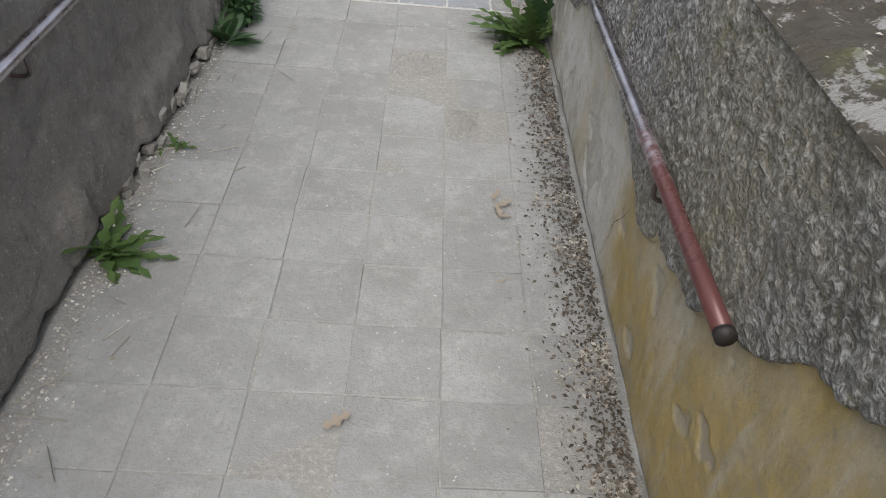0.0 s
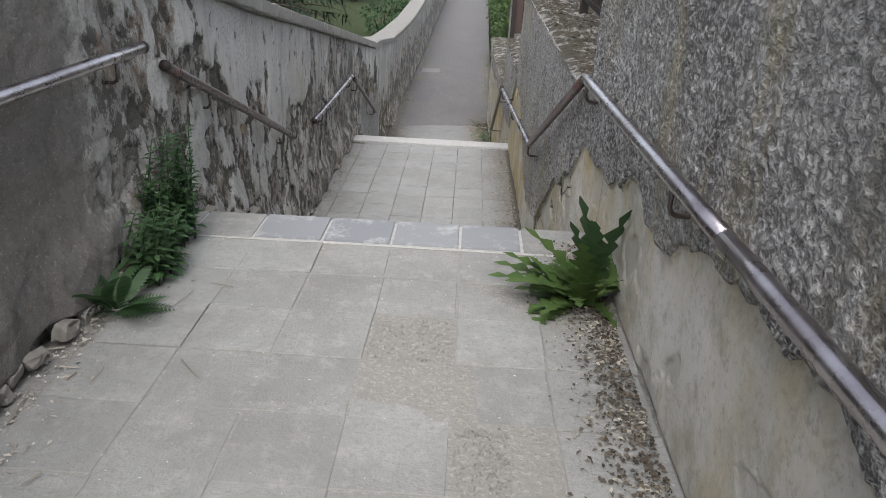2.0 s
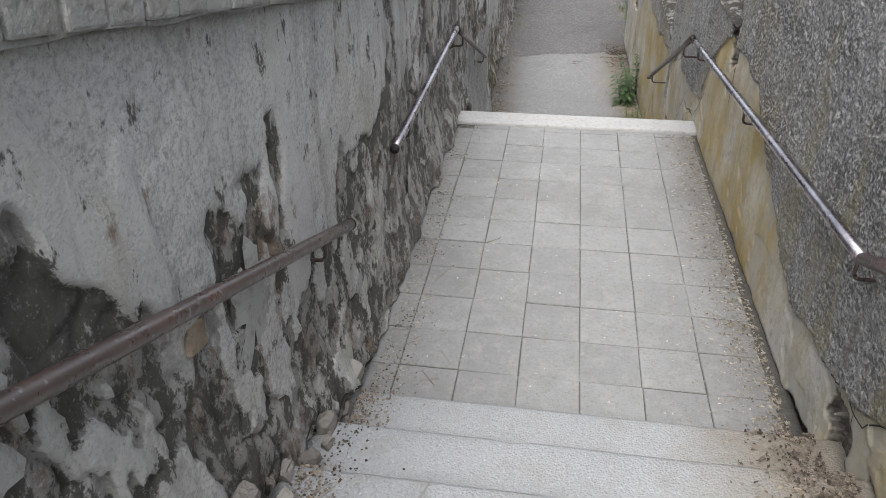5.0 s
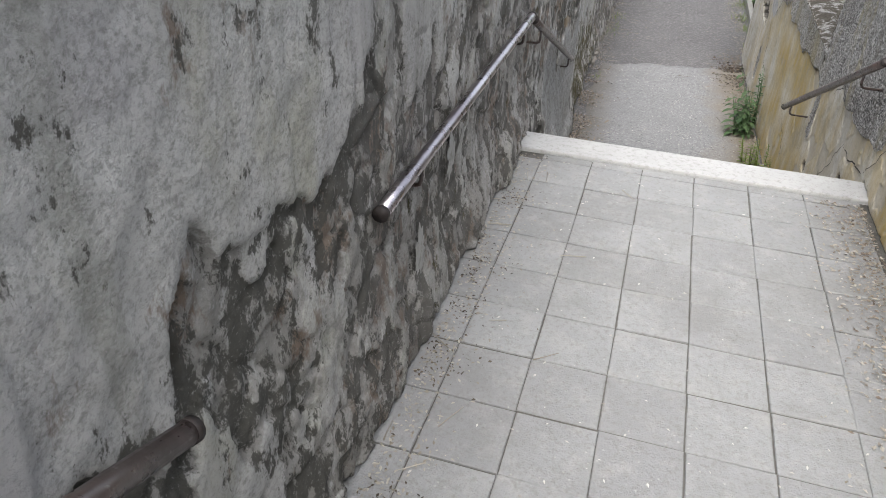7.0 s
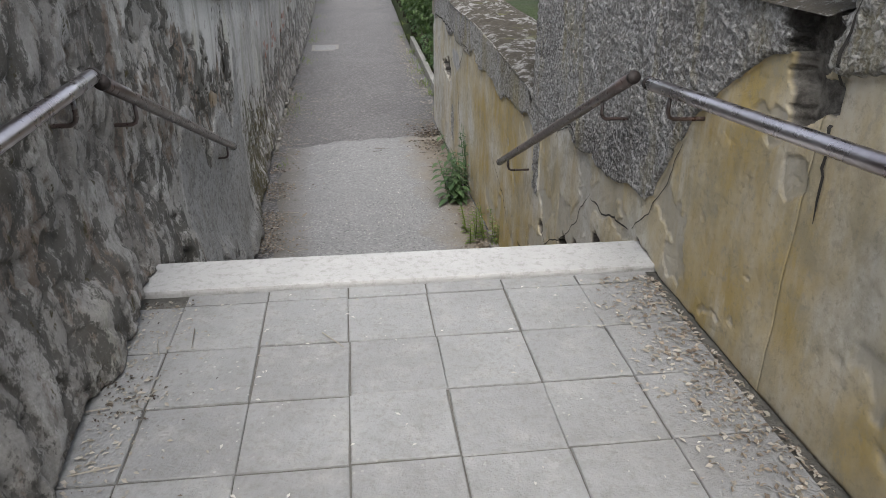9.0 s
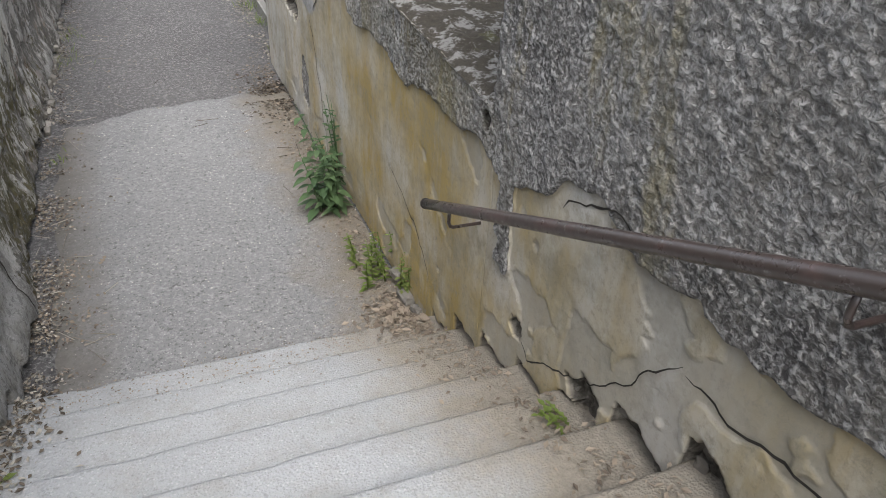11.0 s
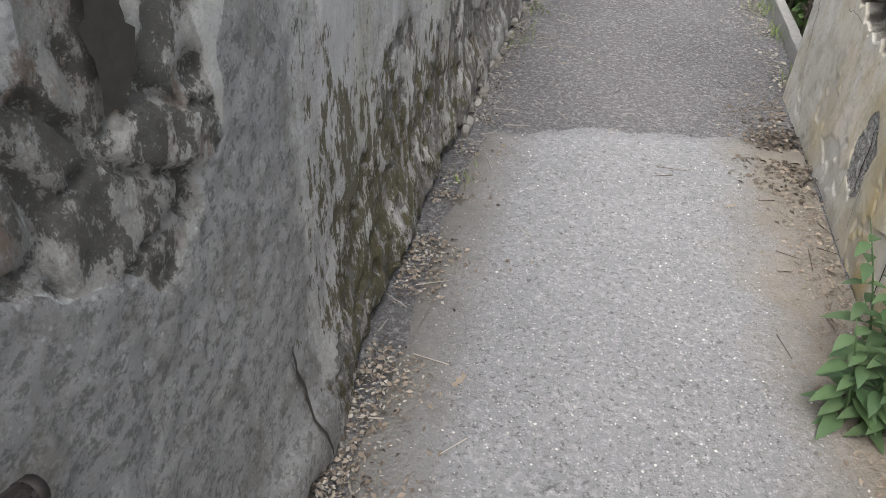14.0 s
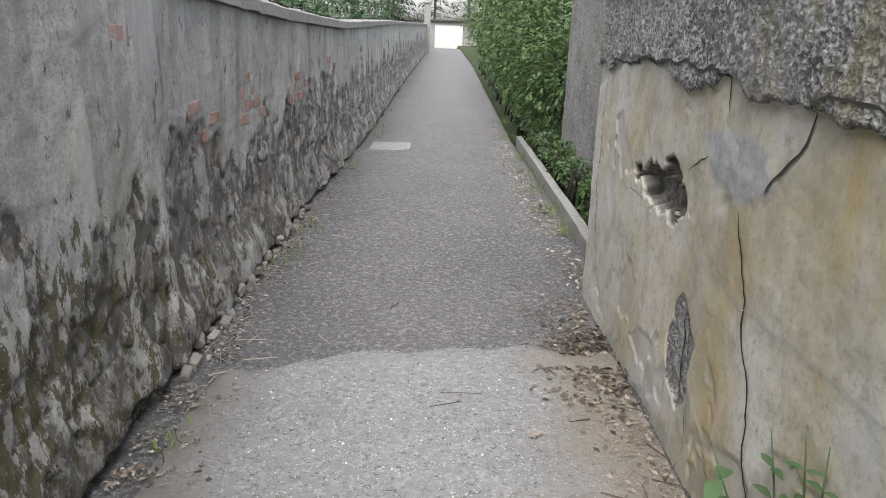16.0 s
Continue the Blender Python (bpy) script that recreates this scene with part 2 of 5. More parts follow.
rc = k.mix(k.step(k.noise(1.3, 6, 0.7), 0.45, 0.66, 0, 0.45), rc, (0.24, 0.225, 0.2))
rc = k.mix(k.step(k.noise(50, 4, 0.7), 0.58, 0.68, 0, 0.4), rc, (0.5, 0.488, 0.468))
rc = k.mix(k.step(k.noise(1.0, 5, 0.7, k.scaled(3.4, 3.4, 0.8)), 0.54, 0.64, 0, 0.5), rc, (0.29, 0.25, 0.13))
rc = k.mix(k.step(k.math("ADD", k.attr("moss"), k.math("MULTIPLY", k.noise(1.0, 6, 0.7, k.scaled(3, 3, 1.6)), 0.9)), 0.74, 0.97, 0, 0.28), rc, k.mix(k.noise(30, 4, 0.7), (0.2, 0.16, 0.06), (0.42, 0.36, 0.17)))
sm = k.mix(k.step(k.noise(1.6, 6, 0.7), 0.4, 0.62), (0.5, 0.486, 0.455), (0.39, 0.375, 0.33))
sm = k.mix(k.step(k.math("ADD", k.attr("moss"), k.math("MULTIPLY", k.noise(1.0, 5, 0.65, k.scaled(2.6, 2.6, 1.2)), 1.3)), 0.68, 1.15, 0, 0.9), sm, k.mix(k.noise(4, 5, 0.7), (0.36, 0.258, 0.055), (0.3, 0.213, 0.085)))
sm = k.mix(k.step(k.noise(1.0, 6, 0.7, k.scaled(7, 7, 1.2)), 0.54, 0.68, 0, 0.5), sm, (0.45, 0.43, 0.385))
sm = k.mix(k.step(k.noise(6, 6, 0.75), 0.48, 0.62, 0, 0.5), sm, (0.23, 0.21, 0.15))
sm = k.mix(k.step(k.noise(17, 5, 0.75), 0.56, 0.64, 0, 0.5), sm, (0.25, 0.23, 0.18))
sm = k.mix(k.step(k.noise(40, 5, 0.75), 0.54, 0.68, 0, 0.4), sm, (0.15, 0.14, 0.1))
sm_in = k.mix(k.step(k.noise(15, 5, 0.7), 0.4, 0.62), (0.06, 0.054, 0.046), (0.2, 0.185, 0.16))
under_coat = k.mix(k.noise(7, 5, 0.7), (0.25, 0.238, 0.21), (0.4, 0.385, 0.35))
sm = k.mix(k.math("MULTIPLY", k.attr("peel"), 0.5), sm, under_coat)
repair = k.mix(k.step(k.noise(11, 6, 0.75), 0.35, 0.65), (0.21, 0.208, 0.203), (0.38, 0.377, 0.367))
sm = k.mix(k.attr("patch"), sm, repair)
edge = k.step(k.math("ADD", k.attr("plinth"), k.math("MULTIPLY", k.math("SUBTRACT", k.noise(20, 4), 0.5), 0.2)), 0.45, 0.55)
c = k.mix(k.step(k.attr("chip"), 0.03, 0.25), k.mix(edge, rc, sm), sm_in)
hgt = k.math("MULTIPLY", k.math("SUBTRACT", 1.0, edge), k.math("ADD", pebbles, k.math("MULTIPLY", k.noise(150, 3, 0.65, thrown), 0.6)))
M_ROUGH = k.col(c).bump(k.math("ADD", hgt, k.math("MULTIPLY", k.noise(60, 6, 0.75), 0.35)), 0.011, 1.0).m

k = Mat("weathered_coping", 0.9)
c = k.mix(k.noise(3, 6), (0.17, 0.167, 0.155), (0.27, 0.263, 0.248))
c = k.mix(k.step(k.noise(24, 6, 0.75), 0.5, 0.62, 0, 0.7), c, (0.15, 0.14, 0.12))
M_COPING = k.col(c).bump(k.noise(40, 5), 0.012).m

k = Mat("mossy_wall_top", 0.95)
c = k.mix(k.noise(6, 5), (0.2, 0.195, 0.183), (0.31, 0.302, 0.285))
c = k.mix(k.step(k.noise(8, 7, 0.78), 0.43, 0.48), c, k.mix(k.noise(30, 4), (0.03, 0.026, 0.02), (0.09, 0.077, 0.058)))
c = k.mix(k.step(k.noise(3.3, 5), 0.6, 0.72, 0, 0.8), c, (0.1, 0.105, 0.03))
M_MOSSTOP = k.col(c).bump(k.noise(28, 6, 0.7), 0.04).m

k = Mat("brown_painted_steel", 0.32)
c = k.mix(k.step(k.noise(7, 5), 0.5, 0.7, 0, 0.8), (0.05, 0.037, 0.033), (0.085, 0.05, 0.044))
c = k.mix(k.step(k.noise(50, 4), 0.62, 0.72, 0, 0.8), c, (0.2, 0.19, 0.18))
k.b.inputs["Specular IOR Level"].default_value = 0.7
M_RAIL = k.col(c).rough(k.step(k.noise(30, 4), 0.3, 0.7, 0.22, 0.45)).bump(k.noise(120, 3), 0.001, 0.4).m

k = Mat("red_brown_painted_steel", 0.35)
c = k.mix(k.step(k.noise(9, 5), 0.45, 0.65), (0.06, 0.04, 0.036), (0.14, 0.05, 0.045))
k.b.inputs["Specular IOR Level"].default_value = 0.7
M_RED = k.col(c).rough(k.step(k.noise(30, 4), 0.3, 0.7, 0.25, 0.45)).bump(k.noise(120, 3), 0.001, 0.4).m

k = Mat("worn_shiny_steel", 0.25, 1.0)
c = k.mix(k.step(k.noise(3, 5), 0.42, 0.62), (0.3, 0.265, 0.275), (0.52, 0.49, 0.51))
paint = k.step(k.math("ADD", k.noise(1.1, 3), k.math("MULTIPLY", k.noise(28, 5, 0.75), 0.35)), 0.8, 0.88)
xyz = k.t.nodes.new("ShaderNodeSeparateXYZ")
k.put(xyz.inputs[0], k.co)
worn = k.math("MULTIPLY", k.step(k.math("ADD", xyz.outputs[1], k.math("MULTIPLY", k.noise(20, 5, 0.75), 0.9)), 2.7, 3.0, 1, 0), k.step(xyz.outputs[0], 0.0, 0.1))
paint = k.math("MAXIMUM", paint, worn)
c = k.mix(paint, c, (0.1, 0.042, 0.039))
k.put(k.b.inputs["Metallic"], k.step(paint, 0, 1, 1.0, 0.15))
M_SHINY = k.col(c).rough(k.step(k.noise(12, 3), 0.3, 0.7, 0.22, 0.36)).m

k = Mat("dark_fence_paint", 0.6)
M_FENCE = k.col(k.mix(k.noise(20, 4), (0.012, 0.01, 0.009), (0.03, 0.023, 0.021))).bump(k.noise(60, 3), 0.002).m
k = Mat("brown_boards", 0.7)
M_BOARD = k.col(k.mix(k.noise(1, 5, 0.6, k.scaled(30, 30, 2)), (0.035, 0.022, 0.02), (0.065, 0.042, 0.036))).bump(k.noise(1, 5, 0.6, k.scaled(60, 60, 3)), 0.004).m

k = Mat("rubble_stone", 0.9)
c = k.mix(k.rand(), (0.11, 0.1, 0.088), (0.25, 0.235, 0.21))
c = k.mix(k.step(k.noise(14, 6, 0.75), 0.5, 0.7, 0, 0.6), c, (0.27, 0.26, 0.24))
M_STONE = k.col(c).bump(k.noise(40, 5), 0.012).m

k = Mat("clinging_plaster", 0.92)
c = k.mix(k.noise(5, 5, 0.7), (0.3, 0.296, 0.28), (0.43, 0.425, 0.405))
M_SCAB = k.col(k.mix(k.step(k.noise(26, 5, 0.75), 0.5, 0.62, 0, 0.6), c, (0.22, 0.215, 0.19))).bump(k.noise(40, 5, 0.75), 0.02).m
# near-black colour put in for the shade inside cracks, gaps and holes
k = Mat("gap_shade", 0.95)
M_GAP_SHADE = k.col(k.mix(k.noise(40, 3), (0.018, 0.016, 0.014), (0.05, 0.045, 0.038))).m
k = Mat("brick_red", 0.9)
M_BRICK = k.col(k.mix(k.step(k.noise(14, 5), 0.35, 0.7), (0.24, 0.115, 0.085), (0.3, 0.265, 0.24))).bump(k.noise(50, 4), 0.008).m


def leaf_material(name, c0, c1, c2, rough=0.55):
    k = Mat(name, rough)
    c = k.mix(k.island(), c0, c1)
    c = k.mix(k.step(k.noise(6, 3), 0.45, 0.75, 0, 0.6), c, c2)
    tr = k.t.nodes.new("ShaderNodeBsdfTranslucent")
    k.put(tr.inputs[0], c)
    mx = k.t.nodes.new("ShaderNodeMixShader")
    mx.inputs[0].default_value = 0.3
    out = k.t.nodes["Material Output"]
    k.t.links.new(k.b.outputs[0], mx.inputs[1])
    k.t.links.new(tr.outputs[0], mx.inputs[2])
    k.t.links.new(mx.outputs[0], out.inputs[0])
    return k.col(c).m


M_LEAF = leaf_material("weed_leaf", (0.035, 0.07, 0.02), (0.075, 0.125, 0.035), (0.11, 0.15, 0.05))
M_NETTLE = leaf_material("nettle_leaf", (0.055, 0.1, 0.045), (0.085, 0.14, 0.06), (0.12, 0.16, 0.08))
M_FERN = leaf_material("fern_leaf", (0.03, 0.07, 0.028), (0.05, 0.1, 0.04), (0.08, 0.12, 0.06))
M_LIME = leaf_material("yellow_green_leaf", (0.085, 0.13, 0.025), (0.15, 0.2, 0.05), (0.2, 0.22, 0.08))
M_HEDGE = leaf_material("hedge_leaf", (0.03, 0.06, 0.018), (0.07, 0.12, 0.035), (0.13, 0.165, 0.075))
M_CONIFER = leaf_material("conifer_needles", (0.01, 0.02, 0.012), (0.02, 0.034, 0.018), (0.03, 0.045, 0.022), 0.7)
M_GRASS = leaf_material("grass_blade", (0.1, 0.15, 0.03), (0.16, 0.2, 0.06), (0.2, 0.2, 0.1))
k = Mat("dead_leaf", 0.85)
M_LITTER = k.col(k.mix(k.island(), (0.17, 0.15, 0.12), (0.36, 0.335, 0.29))).m
k = Mat("brown_dead_leaf", 0.85)
M_BROWN = k.col(k.mix(k.island(), (0.105, 0.083, 0.064), (0.27, 0.225, 0.175))).m
k = Mat("pale_chips", 0.9)
M_CHIP = k.col(k.mix(k.island(), (0.24, 0.225, 0.2), (0.5, 0.48, 0.44))).m
k = Mat("dark_seed_husks", 0.9)
M_HUSK = k.col(k.mix(k.island(), (0.03, 0.024, 0.018), (0.12, 0.098, 0.075))).m
k = Mat("bark", 0.95)
M_BARK = k.col(k.mix(k.noise(1, 5, 0.6, k.scaled(12, 12, 2)), (0.035, 0.028, 0.022), (0.09, 0.075, 0.06))).bump(k.noise(1, 5, 0.6, k.scaled(20, 20, 3)), 0.03).m
k = Mat("meadow", 0.95)
c = k.mix(k.noise(0.35, 6), (0.018, 0.03, 0.01), (0.045, 0.062, 0.02))
M_MEADOW = k.col(k.mix(k.step(k.noise(9, 5), 0.5, 0.7, 0, 0.6), c, (0.035, 0.03, 0.016))).bump(k.noise(20, 5), 0.05).m
# brightness of sunlit ground, painted white on the far panel
k = Mat("sunlit_ground_white", 0.8)
M_WHITE = k.col(k.mix(k.noise(2, 5), (0.38, 0.38, 0.375), (0.48, 0.48, 0.47))).m
k = Mat("slate_roof", 0.8)
M_ROOF = k.col(k.mix(k.noise(5, 4), (0.06, 0.05, 0.048), (0.12, 0.1, 0.09))).m


# ---- mesh helpers ----
def mesh_object(name, verts, faces, mat, parent=None, label="", smooth=False, attrs=None):
    me = bpy.data.meshes.new(name)
    me.from_pydata([tuple(map(float, v)) for v in verts], [], faces)
    me.materials.append(mat)
    if smooth:
        me.polygons.foreach_set("use_smooth", [True] * len(me.polygons))
    for key, vals in (attrs or {}).items():
        a = me.attributes.new(key, "FLOAT", "POINT")
        a.data.foreach_set("value", np.asarray(vals, dtype=np.float32))
    me.update()
    ob = new(name, me)
    ob.parent = parent
    if label:
        ob["label"] = label
    return ob


def part(name, bm, mat, parent=None, label="", smooth=False):
    me = bpy.data.meshes.new(name)
    bm.to_mesh(me)
    bm.free()
    me.materials.append(mat)
    if smooth:
        me.polygons.foreach_set("use_smooth", [True] * len(me.polygons))
    ob = new(name, me)
    ob.parent = parent
    if label:
        ob["label"] = label
    return ob


def thing(name, at, label, category, group="", kind=""):
    ob = new(name)
    ob.empty_display_size = 0.1
    ob.location = at
    return tagged(ob, label, category, group, kind)


def under(ob, parent):
    """Make ob, built in world places, a part of parent without moving it."""
    ob.parent = parent
    ob.matrix_parent_inverse = Matrix.Translation(parent.location).inverted()
    return ob


def box(x0, x1, y0, y1, z0, z1, bevel=0.0):
    bm = bmesh.new()
    bmesh.ops.create_cube(bm, size=1.0, matrix=Matrix.Translation(((x0 + x1) / 2, (y0 + y1) / 2, (z0 + z1) / 2)) @ Matrix.Diagonal((x1 - x0, y1 - y0, z1 - z0, 1)))
    if bevel:
        bmesh.ops.bevel(bm, geom=bm.edges[:], offset=bevel, segments=2, affect="EDGES", profile=0.6)
    return bm


def tube_data(pts, r, n=10, closed_ends=True):
    """A tube along points: its verts and faces."""
    pts = [Vector(p) for p in pts]
    rs = r if isinstance(r, (list, tuple)) else [r] * len(pts)
    verts, faces = [], []
    up = Vector((0.13, 0.21, 0.97)).normalized()
    for i, p in enumerate(pts):
        d = ((pts[min(i + 1, len(pts) - 1)] - p).normalized() + (p - pts[max(i - 1, 0)]).normalized()).normalized()
        a = d.cross(up)
        if a.length < 0.05:
            a = d.cross(Vector((1, 0, 0)))
        a.normalize()
        b = d.cross(a)
        for j in range(n):
            q = 2 * math.pi * j / n
            verts.append(p + rs[i] * (math.cos(q) * a + math.sin(q) * b))
    for i in range(len(pts) - 1):
        for j in range(n):
            faces.append((i * n + j, i * n + (j + 1) % n, (i + 1) * n + (j + 1) % n, (i + 1) * n + j))
    if closed_ends:
        faces.append(tuple(range(n - 1, -1, -1)))
        faces.append(tuple((len(pts) - 1) * n + j for j in range(n)))
    return verts, faces


def tube(name, pts, r, mat, parent=None, label="", n=10):
    v, f = tube_data(pts, r, n)
    return mesh_object(name, v, f, mat, parent, label, True)


def lerp(table, y):
    return float(np.interp(y, [p[0] for p in table], [p[1] for p in table]))


def fbm(x, y, z, octaves=3):
    s, a = 0.0, 1.0
    for _ in range(octaves):
        s += a * noise.noise((x, y, z))
        x, y, z, a = x * 2.1 + 7.3, y * 2.1 + 1.7, z * 2.1 + 4.1, a * 0.5
    return s


def smooth01(v, a, b):
    t = min(1.0, max(0.0, (v - a) / (b - a)))
    return t * t * (3 - 2 * t)


def hash01(ix, iy, seed):
    h = (ix * 374761393 + iy * 668265263 + int(seed * 97.3) * 974711) & 0xFFFFFFFF
    h = ((h ^ (h >> 13)) * 1274126177) & 0xFFFFFFFF
    return ((h ^ (h >> 16)) & 0xFFFF) / 65535.0


def grain(x, y, seed=0.0):
    """Gradient noise over arrays, about -0.7 to 0.7."""
    x, y = np.asarray(x, dtype=float), np.asarray(y, dtype=float)
    ix, iy = np.floor(x).astype(np.int64), np.floor(y).astype(np.int64)
    fx, fy = x - ix, y - iy
    u, v = fx * fx * fx * (fx * (fx * 6 - 15) + 10), fy * fy * fy * (fy * (fy * 6 - 15) + 10)

    def corner(dx, dy):
        a = 2 * np.pi * hash01(ix + dx, iy + dy, seed)
        return np.cos(a) * (fx - dx) + np.sin(a) * (fy - dy)
    top = corner(0, 0) * (1 - u) + corner(1, 0) * u
    return top * (1 - v) + (corner(0, 1) * (1 - u) + corner(1, 1) * u) * v


def layers(x, y, seed=0.0, octaves=3):
    s, a = 0.0, 1.0
    for i in range(octaves):
        s = s + a * grain(x, y, seed + 1.7 * i)
        x, y, a = x * 2.03 + 7.3, y * 2.03 + 1.7, a * 0.5
    return s * 1.4


def stones2(x, y, seed=0.0):
    """Cells over arrays: how far from the cell's border, and a number for each cell."""
    x, y = np.asarray(x, dtype=float), np.asarray(y, dtype=float)
    ix, iy = np.floor(x).astype(np.int64), np.floor(y).astype(np.int64)
    f1, f2, cell = np.full(x.shape, 9.0), np.full(x.shape, 9.0), np.zeros(x.shape)
    for dx in (-1, 0, 1):
        for dy in (-1, 0, 1):
            px, py = ix + dx, iy + dy
            d = np.hypot(px + hash01(px, py, seed) - x, py + hash01(px, py, seed + 3) - y)
            near = d < f1
            f2 = np.where(near, f1, np.minimum(f2, d))
            cell = np.where(near, hash01(px, py, seed + 6), cell)
            f1 = np.where(near, d, f1)
    return f2 - f1, cell


def ease(v, a, b):
    t = np.clip((v - a) / (b - a), 0, 1)
    return t * t * (3 - 2 * t)


def along_y(table, y):
    return np.interp(y, [p[0] for p in table], [p[1] for p in table])


# ---- the plan ----
LEFT = [(-4, -1.33), (2, -1.32), (5.2, -1.33), (7.5, -1.37), (10.8, -1.41), (13.3, -1.46), (15, -1.52), (17, -1.57), (23, -1.55), (37, -1.6), (64, -1.6)]
RIGHT = [(-4, 0.6), (5.3, 0.6), (5.9, 0.57), (10.5, 0.53), (13.3, 0.53), (14.5, 0.51), (15.5, 0.46), (17.65, 0.45)]
EDGES_1 = [5.33, 5.69, 6.02, 6.36, 6.72, 7.08, 7.42]
EDGES_2 = [10.98, 11.22, 11.5, 11.8, 12.1, 12.4, 12.7, 13.0, 13.3]
Z_2, RISE_1, RISE_2 = -1.16, 0.1657, 0.148
PATH_Z = [(13.3, -2.46), (16, -2.43), (19, -2.44), (25, -2.56), (60, -2.64), (75, -2.66)]


def floor_z(y):
    """Height of the walked surface."""
    if y < EDGES_1[0]:
        return 0.0
    if y < EDGES_1[-1]:
        return -RISE_1 * sum(y >= e for e in EDGES_1)
    if y < EDGES_2[0]:
        return Z_2
    if y < EDGES_2[-1]:
        return -1.135 - RISE_2 * sum(y >= e for e in EDGES_2)
    return lerp(PATH_Z, y)


FOOT = [(-4, 0), (5.2, 0), (7.5, -1.16), (10.9, -1.16), (13.4, -2.46), (16, -2.43), (19, -2.44), (25, -2.56), (64, -2.64)]
LEFT_TOP = [(-4, 2.4), (2, 1.62), (5.9, 0.93), (7.2, 0.68), (13.4, -0.44), (14.2, -0.5), (16, -0.72), (17, -0.84), (19, -0.93), (22, -1.0), (30, -0.93), (64, -0.9)]
BOUND = [(-4, 0.9), (1.25, 1.0), (1.7, 0.72), (2.5, 0.47), (2.9, 0.63), (3.8, 0.62), (4.05, 0.45), (4.7, 0.5), (5.35, 0.3), (5.6, 0.3), (6, 0.06), (6.6, -0.22), (7.2, -0.64), (7.6, -0.78), (8.3, -0.75), (9, -0.4), (9.6, -0.15), (10.3, -0.3), (10.7, -0.6), (10.85, -0.9), (11.2, -1.0), (11.7, -0.98), (12.0, -0.93), (12.2, -1.0), (12.5, -1.12), (13.5, -1.17), (14.5, -1.15), (15.5, -1.08), (17.7, -1.1)]
BARE = [(-4, 1.6), (4.5, 1.6), (5.3, 1.1), (5.6, 0.95), (7.4, 0.95), (7.9, 0.85), (8.3, 1.0), (8.5, 1.3), (9.4, 1.3), (11, 1.15), (12.4, 1.5), (13.7, 1.7), (13.95, 0.3), (14.3, 0.35), (14.7, 0.6), (16, 0.75), (17, 0.85), (22, 1.05), (64, 1.1)]
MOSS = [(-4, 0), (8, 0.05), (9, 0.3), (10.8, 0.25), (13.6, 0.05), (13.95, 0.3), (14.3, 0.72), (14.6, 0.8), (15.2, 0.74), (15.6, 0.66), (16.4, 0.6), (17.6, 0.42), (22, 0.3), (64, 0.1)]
YELLOW = [(-4, 0.2), (1.4, 0.8), (2.4, 0.85), (2.7, 0.3), (2.9, 0.1), (4.6, 0.1), (5.2, 0.55), (5.8, 0.4), (8, 0.2), (9.0, 0.65), (10.4, 0.55), (11.2, 0.3), (12.6, 0.35), (13.2, 0.75), (14.6, 0.6), (15.6, 0.3), (17.7, 0.1)]


FLOOR_Y = np.arange(-4, 64, 0.02)
FLOOR_Z = np.array([floor_z(y) for y in FLOOR_Y])
# places where the render has broken away: y, z, half width, half height, depth
BREAKS = [(16.45, -1.54, 0.34, 0.085, 0.07), (16.3, -1.49, 0.1, 0.08, 0.07), (10.05, -0.2, 0.11, 0.17, 0.07), (12.42, -1.7, 0.06, 0.05, 0.06),
          (11.93, -1.63, 0.09, 0.07, 0.06), (12.78, -0.99, 0.035, 0.04, 0.05), (7.35, -0.85, 0.14, 0.09, 0.05), (6.5, -0.33, 0.12, 0.06, 0.05), (6.15, -0.1, 0.07, 0.05, 0.03)]


